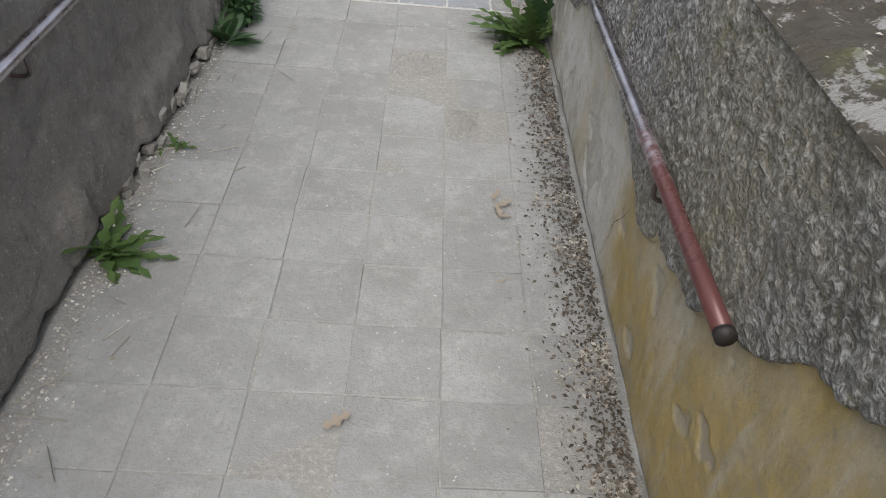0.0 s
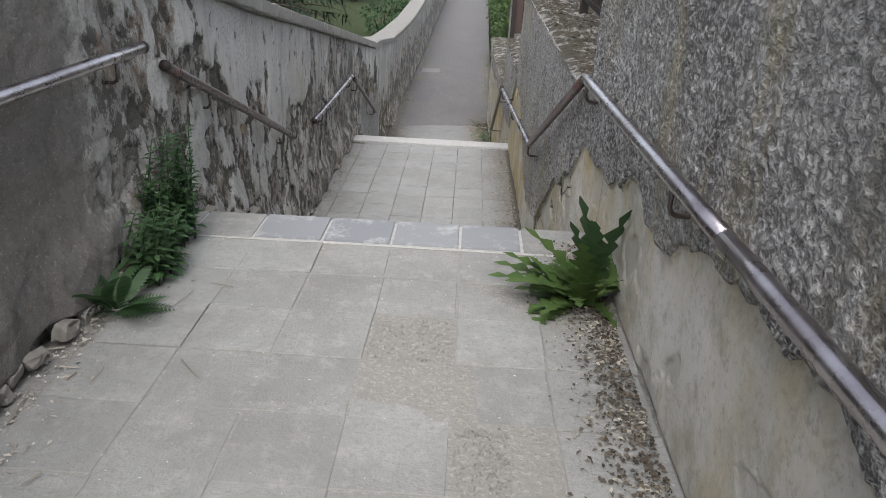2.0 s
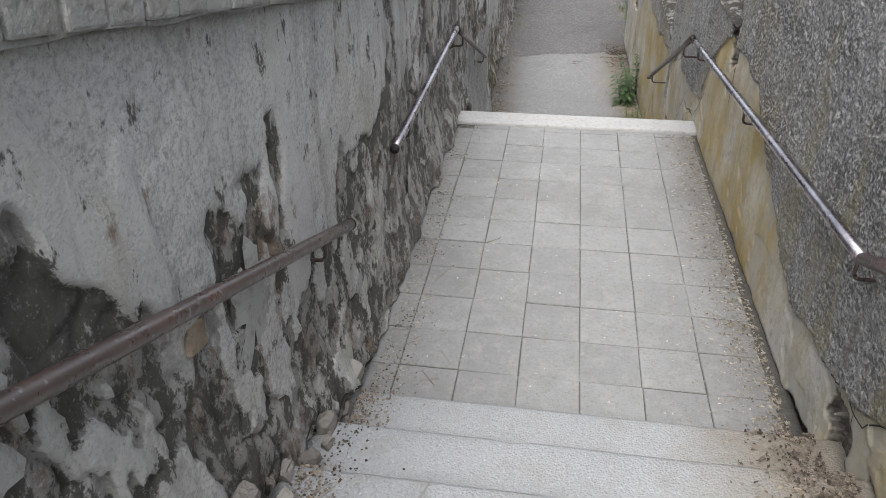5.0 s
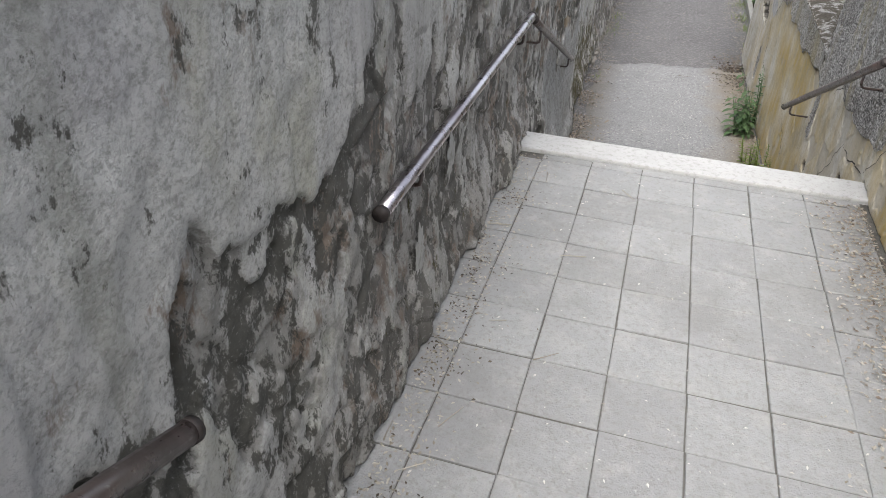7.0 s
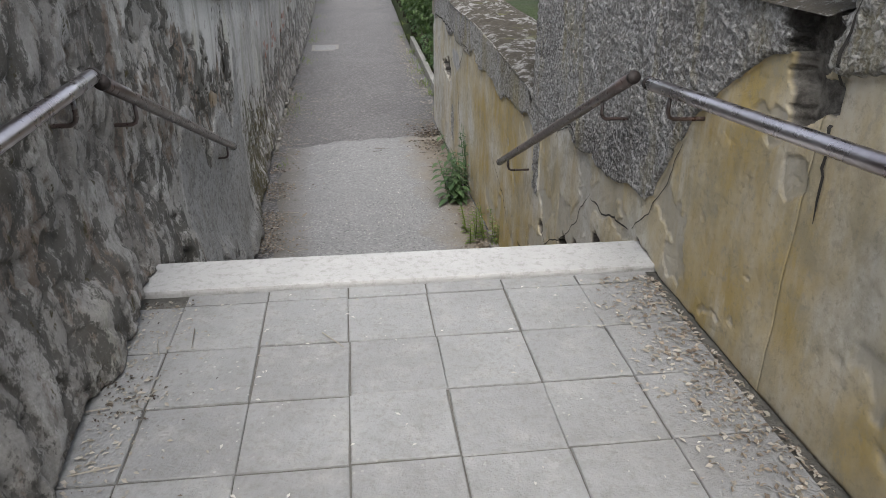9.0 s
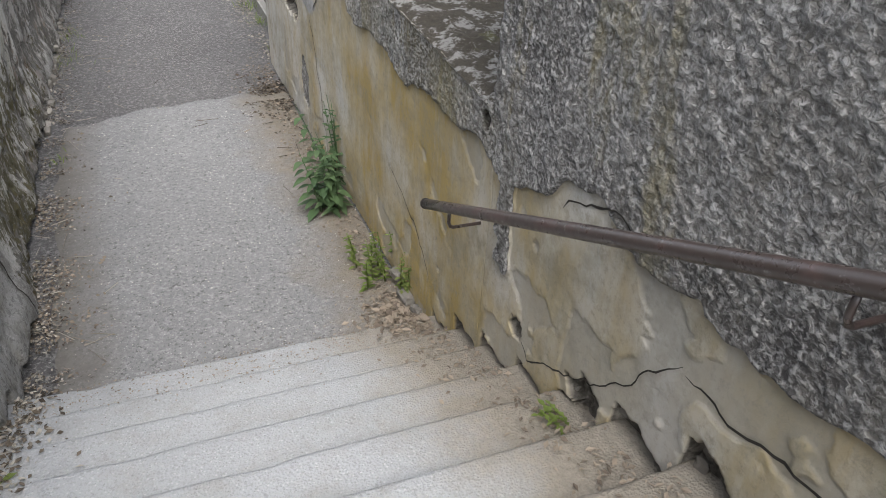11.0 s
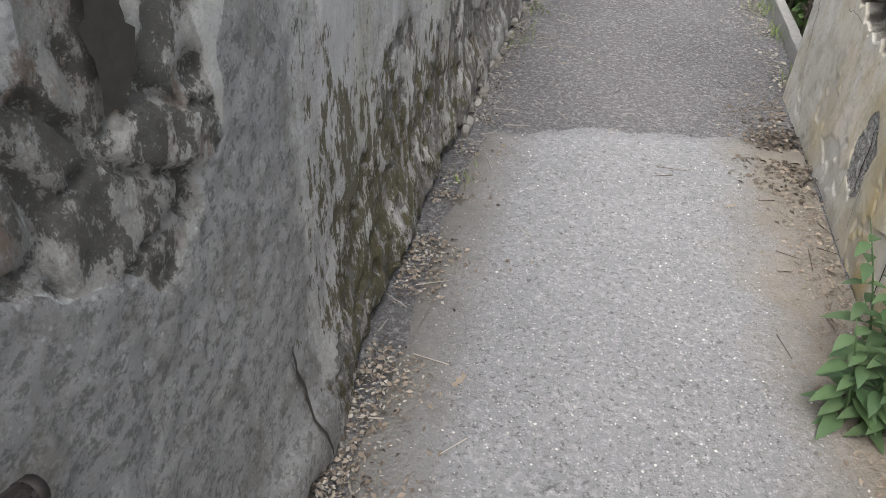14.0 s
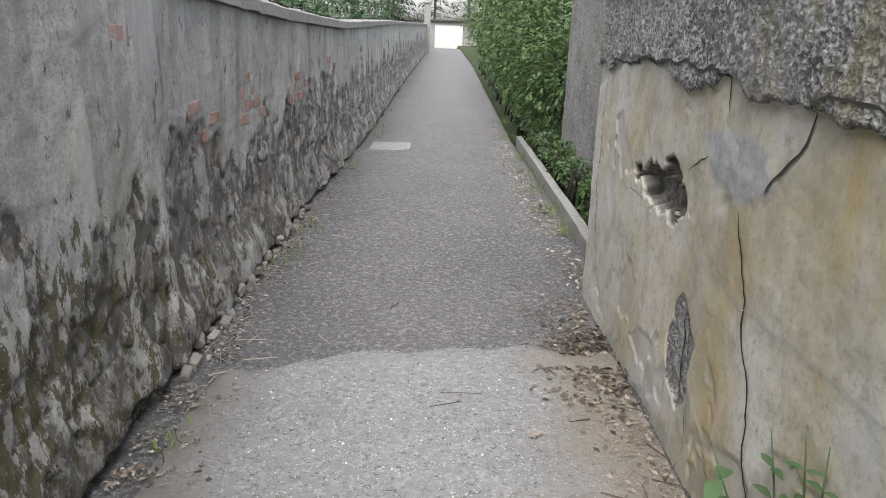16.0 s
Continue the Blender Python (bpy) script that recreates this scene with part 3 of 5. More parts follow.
def wall(name, ys, face, bottom, top, outward, thick, nz, relief, mat, label, attrs=()):
    """A wall along y with a worn, uneven face. outward: the side (+1 or -1 in x) on which its body lies. relief(y, z) gives how far
    the face stands out, and the values of attrs, over arrays."""
    ys = np.array(ys)
    zb, zt, x = (np.array([f(y) for y in ys])[:, None] for f in (bottom, top, face))
    z = zb + (zt - zb) * np.linspace(0, 1, nz + 1)[None, :]
    yy = np.repeat(ys[:, None], nz + 1, 1)
    out, extra = relief(yy, z)
    n = nz + 3
    co = np.zeros((len(ys), n, 3))
    co[:, :nz + 1, 0], co[:, :nz + 1, 1], co[:, :nz + 1, 2] = x - outward * out, yy, z
    for q, level in ((nz + 1, zt), (nz + 2, zb)):
        co[:, q, 0], co[:, q, 1], co[:, q, 2] = x[:, 0] + outward * thick, ys, level[:, 0]
    i, j = np.meshgrid(np.arange(len(ys) - 1), np.arange(n - 1), indexing="ij")
    a = (i * n + j).ravel()
    quads = np.stack([a, a + n, a + n + 1, a + 1], 1)
    if outward < 0:
        quads = quads[:, ::-1]
    first, last = np.arange(n), (len(ys) - 1) * n + np.arange(n)
    caps = [first if outward > 0 else first[::-1], last[::-1] if outward > 0 else last]
    me = bpy.data.meshes.new(name)
    me.vertices.add(len(ys) * n)
    me.vertices.foreach_set("co", co.ravel())
    loops = np.concatenate([quads.ravel(), *caps])
    me.loops.add(len(loops))
    me.loops.foreach_set("vertex_index", loops.astype(np.int32))
    starts = np.concatenate([np.arange(len(quads)) * 4, len(quads) * 4 + np.array([0, n])])
    me.polygons.add(len(starts))
    me.polygons.foreach_set("loop_start", starts.astype(np.int32))
    me.polygons.foreach_set("use_smooth", [True] * len(quads) + [False, False])
    me.update(calc_edges=True)
    me.materials.append(mat)
    for key, vals in zip(attrs, extra):
        full = np.zeros((len(ys), n), dtype=np.float32)
        full[:, :nz + 1] = vals
        full[:, nz + 1:] = full[:, nz:nz + 1]
        me.attributes.new(key, "FLOAT", "POINT").data.foreach_set("value", full.ravel())
    return tagged(new(name, me), label, "wall", kind="structure")


def left_relief(y, z):
    h = z - along_y(FOOT, y)
    step_h = z - np.interp(y, FLOOR_Y, FLOOR_Z)
    m = ease(along_y(BARE, y) - h + 0.5 * layers(y * 1.5, z * 1.1, 3.1, 3) + 0.16 * layers(y * 7, z * 3, 9.0, 3), -0.035, 0.035)
    keep = along_y([(-4, 0.1), (4.7, 0.1), (5.3, 0.9), (7.4, 0.9), (8, 0.6), (11.5, 0.5), (12.2, 0.1), (13.8, 0.1), (14.3, 0.6), (64, 0.5)], y)
    m = m * (1 - keep * ease(layers(y * 4.0, z * 2.3, 15.5, 4), 0.24, 0.3))
    earth = along_y([(-4, 1), (4.4, 1), (5.0, 0)], y)
    cem = along_y([(-4, 0.72), (4.4, 0.72), (5.0, 0), (11.4, 0), (12.0, 1), (14.0, 1), (14.2, 0.35), (14.5, 0)], y) * ease(along_y([(5, 3), (6, 0.75), (11, 0.75), (12.8, 0.95), (13.5, 1.15), (14.2, 1.7)], y) - h + 0.3 * layers(y * 2.1, z * 2.1, 4.4, 3), -0.03, 0.03)
    m = m * (1 - 0.95 * cem)
    big = ease(y, 11.9, 12.3) * (1 - ease(y, 13.8, 14.1))
    wy, wz = 0.5 * grain(y * 2.5, z * 2.5, 1), 0.5 * grain(y * 2.5, z * 2.5, 6)
    j1, c1 = stones2(y * 4.4 + wy, z * 6.4 + wz, 2)
    joint, cell = j1, c1
    j2, c2 = stones2(y * 4.2 + 1.2 * wy, z * 5.0 + 1.2 * wz, 8)
    joint, cell = np.where(big > 0.5, j2, joint), np.where(big > 0.5, c2, cell)
    skim = ease(layers(y * 1.9, z * 0.8, 21, 3), 0.16, 0.21) * (1 - m) * (1 - cem)
    crust = layers(y * 14, z * 12, 2.0, 2)
    out = 0.02 * layers(y * 0.9, z * 0.9, 1.0, 2) + (1 - m) * (1 - 0.85 * skim) * 0.005 * crust + 0.006 * skim
    stone_top = ease(joint, 0.02, 0.13)
    out = out + m * (-0.022 + 0.012 * stone_top * (0.7 + 1.0 * big) + 0.013 * (cell - 0.5) * (1 + big) + 0.008 * layers(y * 15, z * 10, 4, 2) - 0.02 * ease(grain(y * 10, z * 6.5, 33), 0.2, 0.42))
    out = out + cem * (0.006 + 0.003 * layers(y * 12, z * 10, 17, 2))
    out = out + 0.05 * ease(0.5 - h, 0, 0.5) + 0.03 * ease(0.3 - h, 0.0, 0.1) * ease(layers(y * 2.4, 0.4 + 0 * y, 2, 2), 0.0, 0.25)
    foot_w = along_y([(2, 0.6), (5.2, 0.8), (5.4, 1), (7.6, 1), (8.0, 0.3), (11, 0.4), (11.3, 1), (13.6, 1), (14.1, 0.5), (16, 0.8), (20, 0.5)], y)
    gap = ease(foot_w * (0.085 + 0.09 * layers(y * 3.2, z * 2.2, 41, 3)) - step_h, 0.0, 0.02)
    out = out - gap * (0.055 + 0.03 * layers(y * 9, z * 9, 43, 2))
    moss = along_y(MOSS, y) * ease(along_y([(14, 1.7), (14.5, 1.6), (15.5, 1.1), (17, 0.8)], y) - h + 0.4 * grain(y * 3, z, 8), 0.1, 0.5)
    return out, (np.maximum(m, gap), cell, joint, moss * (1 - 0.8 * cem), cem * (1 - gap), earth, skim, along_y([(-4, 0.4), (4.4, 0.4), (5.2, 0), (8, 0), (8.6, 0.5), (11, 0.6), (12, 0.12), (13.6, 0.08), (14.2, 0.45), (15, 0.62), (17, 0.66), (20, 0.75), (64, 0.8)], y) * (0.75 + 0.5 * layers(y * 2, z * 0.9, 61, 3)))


def right_relief(y, z):
    zb = along_y(BOUND, y) + 0.08 * layers(y * 2.3, z * 1.5, 7.7, 4)
    m = ease(zb - z, -0.008, 0.008)
    strip = ease(0.06 + 0.03 * layers(y * 9, z * 9, 5, 2) - np.abs(y - 12.58), 0, 0.015) * ease(z + 0.08 * layers(y * 6, z * 6, 2), -1.56, -1.52)
    raw = ease(1 + 0.4 * layers(y * 8, z * 9, 45, 3) - np.hypot((y - 16.0) / 0.14, (z + 2.03) / 0.18), 0, 0.1)
    m = m * (1 - strip) * (1 - raw)
    wy, wz = 0.9 * grain(y * 16, z * 26, 3), 0.9 * grain(y * 16, z * 26, 4)
    crust = grain(y * 26 + wy, z * 32 + wz, 11) + 0.7 * grain(y * 38 - wz, z * 46 + wy, 12)
    lump = ease(crust, -0.55, 0.75)
    out = 0.012 * layers(y * 0.8, z * 0.8, 6.0, 2) + m * (0.003 * layers(y * 7, z * 7, 2.5, 3) - 0.0025 * ease(grain(y * 24, z * 28, 19), 0.3, 0.55))
    out = out - 0.03 * raw + (1 - m) * (0.016 + 0.011 * lump * (0.8 + 0.6 * grain(y * 4, z * 4, 14)) + 0.006 * layers(y * 5, z * 5, 15, 2))
    step_h = z - np.interp(y, FLOOR_Y, FLOOR_Z)
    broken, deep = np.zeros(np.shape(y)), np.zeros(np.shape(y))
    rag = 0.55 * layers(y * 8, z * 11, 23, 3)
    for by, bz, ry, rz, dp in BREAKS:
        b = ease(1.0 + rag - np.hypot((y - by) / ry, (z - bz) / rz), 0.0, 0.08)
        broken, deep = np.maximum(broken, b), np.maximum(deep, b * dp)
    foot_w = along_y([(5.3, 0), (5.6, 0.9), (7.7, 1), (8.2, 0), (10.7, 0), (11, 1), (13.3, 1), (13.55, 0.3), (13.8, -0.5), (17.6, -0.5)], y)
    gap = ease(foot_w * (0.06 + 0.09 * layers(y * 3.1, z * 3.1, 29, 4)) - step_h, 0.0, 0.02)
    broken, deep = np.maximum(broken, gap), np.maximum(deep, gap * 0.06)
    peel_w = along_y([(5.5, -0.3), (5.8, 0.16), (7.5, 0.16), (7.9, -0.2), (10.6, -0.2), (10.9, 0.14), (12.2, 0.16), (12.7, -0.1), (14, -0.25), (17.6, -0.12)], y)
    peel = m * ease(layers(y * 2.6, z * 3.0, 37, 4) + peel_w - 0.35 * ease(step_h, 0.25, 0.7), 0.1, 0.14)
    out = out - 0.006 * peel - deep + broken * 0.008 * layers(y * 16, z * 16, 31, 3)
    patch = ease(1 + 0.25 * layers(y * 4, z * 6, 51, 3) - np.hypot((y - 15.72) / 0.27, (z + 1.3) / 0.115), 0, 0.25)
    out = out * (1 - 0.7 * patch) + patch * (0.003 + 0.004 * layers(y * 9, z * 14, 52, 2))
    moss = along_y(YELLOW, y) * (0.6 + 0.4 * grain(y * 1.7, z * 2.5, 3))
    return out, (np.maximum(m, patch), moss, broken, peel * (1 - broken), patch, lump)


def span(y0, y1, step):
    return list(np.linspace(y0, y1, max(2, int(round((y1 - y0) / step)) + 1)))


R_ATTR = ("plinth", "moss", "chip", "peel", "patch", "lump")
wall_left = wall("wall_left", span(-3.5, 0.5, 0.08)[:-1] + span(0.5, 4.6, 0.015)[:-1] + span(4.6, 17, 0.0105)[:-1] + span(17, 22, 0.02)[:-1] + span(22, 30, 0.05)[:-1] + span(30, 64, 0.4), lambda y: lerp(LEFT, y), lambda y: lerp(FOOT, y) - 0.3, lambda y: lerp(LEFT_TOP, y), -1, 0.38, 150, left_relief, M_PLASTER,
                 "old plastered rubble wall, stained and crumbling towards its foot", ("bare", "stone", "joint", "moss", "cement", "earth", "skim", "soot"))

rx = lambda y: lerp(RIGHT, y)
foot = lambda y: lerp(FOOT, y) - 0.3
R_LABEL = "grey rough-cast wall over a smooth yellowed plinth"
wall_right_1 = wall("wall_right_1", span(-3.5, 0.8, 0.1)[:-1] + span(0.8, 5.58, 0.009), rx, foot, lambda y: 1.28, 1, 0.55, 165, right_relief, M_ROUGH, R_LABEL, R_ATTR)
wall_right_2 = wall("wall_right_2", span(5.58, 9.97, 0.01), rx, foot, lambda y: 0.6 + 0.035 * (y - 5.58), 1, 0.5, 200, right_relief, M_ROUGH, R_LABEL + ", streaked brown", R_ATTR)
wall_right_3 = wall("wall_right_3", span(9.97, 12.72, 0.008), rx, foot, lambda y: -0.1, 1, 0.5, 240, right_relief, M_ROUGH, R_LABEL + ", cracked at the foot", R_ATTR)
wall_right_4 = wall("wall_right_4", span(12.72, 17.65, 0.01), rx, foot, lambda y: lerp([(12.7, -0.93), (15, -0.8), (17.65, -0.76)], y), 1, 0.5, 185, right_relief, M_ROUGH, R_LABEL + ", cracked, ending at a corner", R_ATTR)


def coping(name, ys, x0, x1, zf, t, mat, label, rough=0.008):
    """A slab on top of a wall, uneven at its edges."""
    verts, faces = [], []
    prof = [(0, -1), (0, -0.15), (0.06, 0), (0.3, 0.02), (0.7, 0.02), (0.94, 0), (1, -0.15), (1, -1)]
    n = len(prof)
    for y in ys:
        for i, (u, v) in enumerate(prof):
            w = rough * fbm(y * 5, i * 0.7, 3, 2)
            verts.append((x0(y) + (x1(y) - x0(y)) * u + w, y, zf(y) + t + t * v + w))
    for i in range(len(ys) - 1):
        for j in range(n):
            faces.append((i * n + j, i * n + (j + 1) % n, (i + 1) * n + (j + 1) % n, (i + 1) * n + j))
    faces += [tuple(range(n - 1, -1, -1)), tuple((len(ys) - 1) * n + j for j in range(n))]
    return tagged(mesh_object(name, verts, faces, mat), label, "coping", kind="structure")


coping("coping_left", span(-3.5, 20, 0.08)[:-1] + span(20, 64, 0.5), lambda y: lerp(LEFT, y) - 0.42, lambda y: lerp(LEFT, y) + 0.035, lambda y: lerp(LEFT_TOP, y), 0.085, M_COPING, "weathered grey concrete coping along the top of the plastered wall")


coping_left = bpy.data.objects["coping_left"]
brick_bm = box(-0.12, 0.044, -0.057, 0.057, 0.006, 0.088, 0.008)
brick_me = bpy.data.meshes.new("brick")
brick_bm.to_mesh(brick_me)
brick_bm.free()
brick_me.materials.append(M_COPING)
br = random.Random(14)
for i in range(80):
    y = 3.6 + 0.121 * i
    ob = new("brick", brick_me)
    ob.parent = coping_left
    ob.location = (lerp(LEFT, y) + br.gauss(0, 0.003), y, lerp(LEFT_TOP, y) + br.gauss(0, 0.002))
    ob.rotation_euler = (math.atan2(lerp(LEFT_TOP, y + 0.06) - lerp(LEFT_TOP, y - 0.06), 0.12), br.gauss(0, 0.02), br.gauss(0, 0.03))


def wall_top(name, y0, y1, zf, x_in, x_out):
    """A crumbly mossy surface on a wall's top."""
    ys, nx = span(y0, y1, 0.04), 14
    verts, faces = [], []
    for y in ys:
        for i in range(nx + 1):
            u = i / nx
            x = rx(y) + x_in + (x_out - x_in) * u
            edge = smooth01(min(u, 1 - u), 0, 0.12)
            verts.append((x, y, zf(y) - 0.004 + 0.022 * edge + edge * 0.04 * max(0.0, fbm(x * 12, y * 12, 2, 3))))
    for i in range(len(ys) - 1):
        for j in range(nx):
            a = i * (nx + 1) + j
            faces.append((a, a + 1, a + nx + 2, a + nx + 1))
    return tagged(mesh_object(name, verts, faces, M_MOSSTOP, None, "", True), "crumbling wall top covered with dry moss and leaf litter", "wall top", kind="structure")


wall_top("wall_top_1", -3.5, 5.57, lambda y: 1.28, -0.03, 0.56)
wall_top("wall_top_2", 5.6, 9.96, lambda y: 0.6 + 0.035 * (y - 5.58), -0.03, 0.56)
wall_top("wall_top_3", 9.99, 12.71, lambda y: -0.1, -0.03, 0.56)
wall_top("wall_top_4", 12.74, 17.64, lambda y: lerp([(12.7, -0.93), (15, -0.8), (17.65, -0.76)], y), -0.03, 0.56)

# recessed wall beyond the corner, and its return
wall_right_5 = wall("wall_right_5", span(17.66, 22.0, 0.05), lambda y: 0.98, lambda y: -2.9, lambda y: 0.3, 1, 0.3, 60, lambda y, z: (0.012 * layers(y * 9, z * 9, 1), (0 * y, 0 * y + 0.1, 0 * y, 0 * y, 0 * y, 0 * y + 0.5)), M_ROUGH, "tall grey rough-cast wall set back behind a planted strip", R_ATTR)


# ---- floors ----
def sheet(name, ys, x0, x1, zf, nx, mat, label, category, relief=0.004, depth=0.25):
    """A floor slab along y between two edges, with a slightly uneven top."""
    verts, faces, across = [], [], []
    for y in ys:
        a, b = x0(y), x1(y)
        for i in range(nx + 1):
            x = a + (b - a) * i / nx
            verts.append((x, y, zf(y) + relief * fbm(x * 2.2, y * 2.2, 1.5, 3)))
            across.append(2 * i / nx - 1)
    m = nx + 1
    for i in range(len(ys) - 1):
        for j in range(nx):
            k0 = i * m + j
            faces.append((k0, k0 + 1, k0 + m + 1, k0 + m))
    ring = [j for j in range(nx)] + [i * m + nx for i in range(len(ys) - 1)] + [(len(ys) - 1) * m + j for j in range(nx, 0, -1)] + [i * m for i in range(len(ys) - 1, 0, -1)]
    base = len(verts)
    for r in ring:
        v = verts[r]
        verts.append((v[0], v[1], v[2] - depth))
        across.append(across[r])
    for i in range(len(ring)):
        j = (i + 1) % len(ring)
        faces.append((ring[j], ring[i], base + i, base + j))
    return tagged(mesh_object(name, verts, faces, mat, None, "", True, {"across": across}), label, category, kind="structure")


lx = lambda y: lerp(LEFT, y) - 0.02
rxo = lambda y: (rx(y) if y < 17.65 else 1.2) + 0.02
floor_1 = sheet("landing_1", span(-3.5, 5.16, 0.08), lx, rxo, lambda y: 0.0005, 24, M_JOINT, "upper landing bedded with soil and crumbs under old tiles", "landing", 0.002, 0.4)
floor_2 = sheet("landing_2", span(7.44, 10.76, 0.08), lx, rxo, lambda y: Z_2 - 0.004, 24, M_JOINT_DARK, "middle landing bedded with soil under concrete tiles", "landing", 0.002, 0.4)
road = sheet("path", span(13.29, 26, 0.06)[:-1] + span(26, 75, 0.5), lx, lambda y: rx(y) + 0.02 if y < 17.6 else 0.63 + 0.012 * max(0, y - 24), lambda y: lerp(PATH_Z, y), 36, M_ASPHALT, "long straight footpath of old dark asphalt scattered with grit", "path", 0.012, 0.3)


def patch_end(x):
    return 16.62 + 0.22 * smooth01(x, -1.2, -0.75) + 0.1 * smooth01(x, -0.6, 0.1) + 0.05 * fbm(x * 5, 0.3, 0, 3)


verts, faces, across = [], [], []
nx, ny = 60, 90
for i in range(nx + 1):
    u = i / nx
    for j in range(ny + 1):
        w = j / ny
        xm = -1.44 + 1.9 * u
        y = 13.3 + (patch_end(xm) - 13.3) * w
        a, b = lerp(LEFT, y) + 0.05 + 0.03 * noise.noise((y * 3, 0, 0)), rx(y) - 0.02
        x = a + (b - a) * u
        edge = smooth01(min(u * 8, (1 - w) * 14, 1), 0, 1)
        verts.append((x, y, lerp(PATH_Z, y) - 0.012 + 0.03 * edge + 0.005 * fbm(x * 2, y * 2, 4)))
        across.append(2 * u - 1)
for i in range(nx):
    for j in range(ny):
        q = i * (ny + 1) + j
        faces.append((q, q + ny + 1, q + ny + 2, q + 1))
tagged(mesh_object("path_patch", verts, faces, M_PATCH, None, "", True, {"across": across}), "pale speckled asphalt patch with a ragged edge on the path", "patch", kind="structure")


def step_block(y0, y1, z, zlow, parent, name="step"):
    """One worn concrete step with a rounded, chipped front edge."""
    nx = 60
    verts, faces, across = [], [], []
    prof = [(y0 - 0.02, -0.01), (y0, 0.0), ((y0 + y1) / 2, 0.0), (y1 - 0.02, 0.0), (y1 - 0.006, -0.006), (y1, -0.02), (y1 + 0.002, zlow - z)]
    n = len(prof)
    for i in range(nx + 1):
        u = i / nx
        for q, (y, dz) in enumerate(prof):
            a, b = lerp(LEFT, y) - 0.1, rx(y) + 0.1
            x = a + (b - a) * u
            chip = 0.014 * max(0.0, fbm(x * 4, y1 * 3, 2.0, 3) - 0.25) if 3 <= q <= 5 else 0.0
            verts.append((x, y - chip, z + dz - chip * 0.8 + 0.003 * noise.noise((x * 3, y * 3, z))))
            across.append(2 * u - 1)
    for i in range(nx):
        for q in range(n - 1):
            k0 = i * n + q
            faces.append((k0, k0 + n, k0 + n + 1, k0 + 1))
    return mesh_object(name, verts, faces, M_STEP, parent, "", True, {"across": across})


flight_1 = thing("stair_flight_1", (0, 0, 0), "short flight of worn pale concrete steps", "stairs", kind="structure")
for i in range(1, len(EDGES_1)):
    step_block(EDGES_1[i - 1], EDGES_1[i], -RISE_1 * i, -RISE_1 * (i + 1) - 0.02, flight_1)
flight_2 = thing("stair_flight_2", (0, 0, 0), "flight of worn pale concrete steps littered at the sides", "stairs", kind="structure")
for i in range(1, len(EDGES_2)):
    step_block(EDGES_2[i - 1], EDGES_2[i], -1.135 - RISE_2 * i, -1.135 - RISE_2 * (i + 1) - 0.03, flight_2)

# top edge of the first flight: mortar bed with smooth slabs
bed = tagged(part("landing_edge", box(-1.36, 0.62, 5.05, 5.325, -0.25, 0.004, 0.006), M_MORTAR), "pale mortar bed along the top edge of the steps", "edge", kind="structure")
for x0, x1 in ((-0.91, -0.617), (-0.605, -0.312), (-0.3, -0.008), (0.004, 0.266)):
    under(part("slab", box(x0, x1, 5.068, 5.332, -0.01, 0.012, 0.006), M_SLAB, None, "smooth grey slab"), bed)
for x0, x1 in ((-1.34, -1.2), (-1.19, -0.92), (0.28, 0.58)):
    under(part("slab", box(x0, x1, 5.06, 5.335, -0.01, 0.01, 0.008), M_TILE_OLD), bed)
edge_2 = tagged(part("landing_edge_pale", box(-1.43, 0.56, 10.75, 10.985, -1.5, -1.135, 0.012), M_EDGE), "whitish stone edging along the top of the lower steps", "edge", kind="structure")

# ---- ground and distance ----
def ground_z(x, y):
    base = lerp(FOOT, y) - 0.55
    left = lerp(LEFT_TOP, y) - 0.75 - 0.02 * max(0, -x - 2)
    right = lerp([(-10, 1.2), (5.5, 1.2), (5.7, 0.55), (9.9, 0.62), (10.1, -0.15), (12.7, -0.15), (12.8, -0.95), (17.6, -0.85), (17.8, -2.36), (25, -2.5), (64, -2.6)], y)
    if x < -1.75:
        return base + (left - base) * smooth01(-x, 1.75, 2.3)
    if x > 0.62:
        return base + (right - base) * smooth01(x, 0.62, 0.95)
    return base


gx = [-600, -250, -120, -60, -35, -22, -14, -9, -6, -4, -3, -2.5, -2.2, -2, -1.85, -1.7, -1, 0, 0.6, 0.7, 0.8, 0.9, 1.0, 1.3, 2, 3, 5, 8, 13, 22, 40, 80, 200, 600]
gy = [-600, -200, -80, -30, -12, -6, -3.5, 0, 2, 4, 5.5, 5.7, 7, 8.5, 9.9, 10.1, 11.5, 12.7, 12.8, 14, 16, 17.6, 17.8, 20, 23, 27, 33, 40, 50, 64, 90, 140, 300, 700]
verts = [(x, y, ground_z(x, y) + (0.05 * fbm(x * 0.6, y * 0.6, 0) if abs(x) > 2 else 0)) for y in gy for x in gx]
faces = [(j * len(gx) + i, j * len(gx) + i + 1, (j + 1) * len(gx) + i + 1, (j + 1) * len(gx) + i) for j in range(len(gy) - 1) for i in range(len(gx) - 1)]
tagged(mesh_object("ground", verts, faces, M_MEADOW, None, "", True), "grassy ground on both sides of the walled path", "ground", kind="structure")


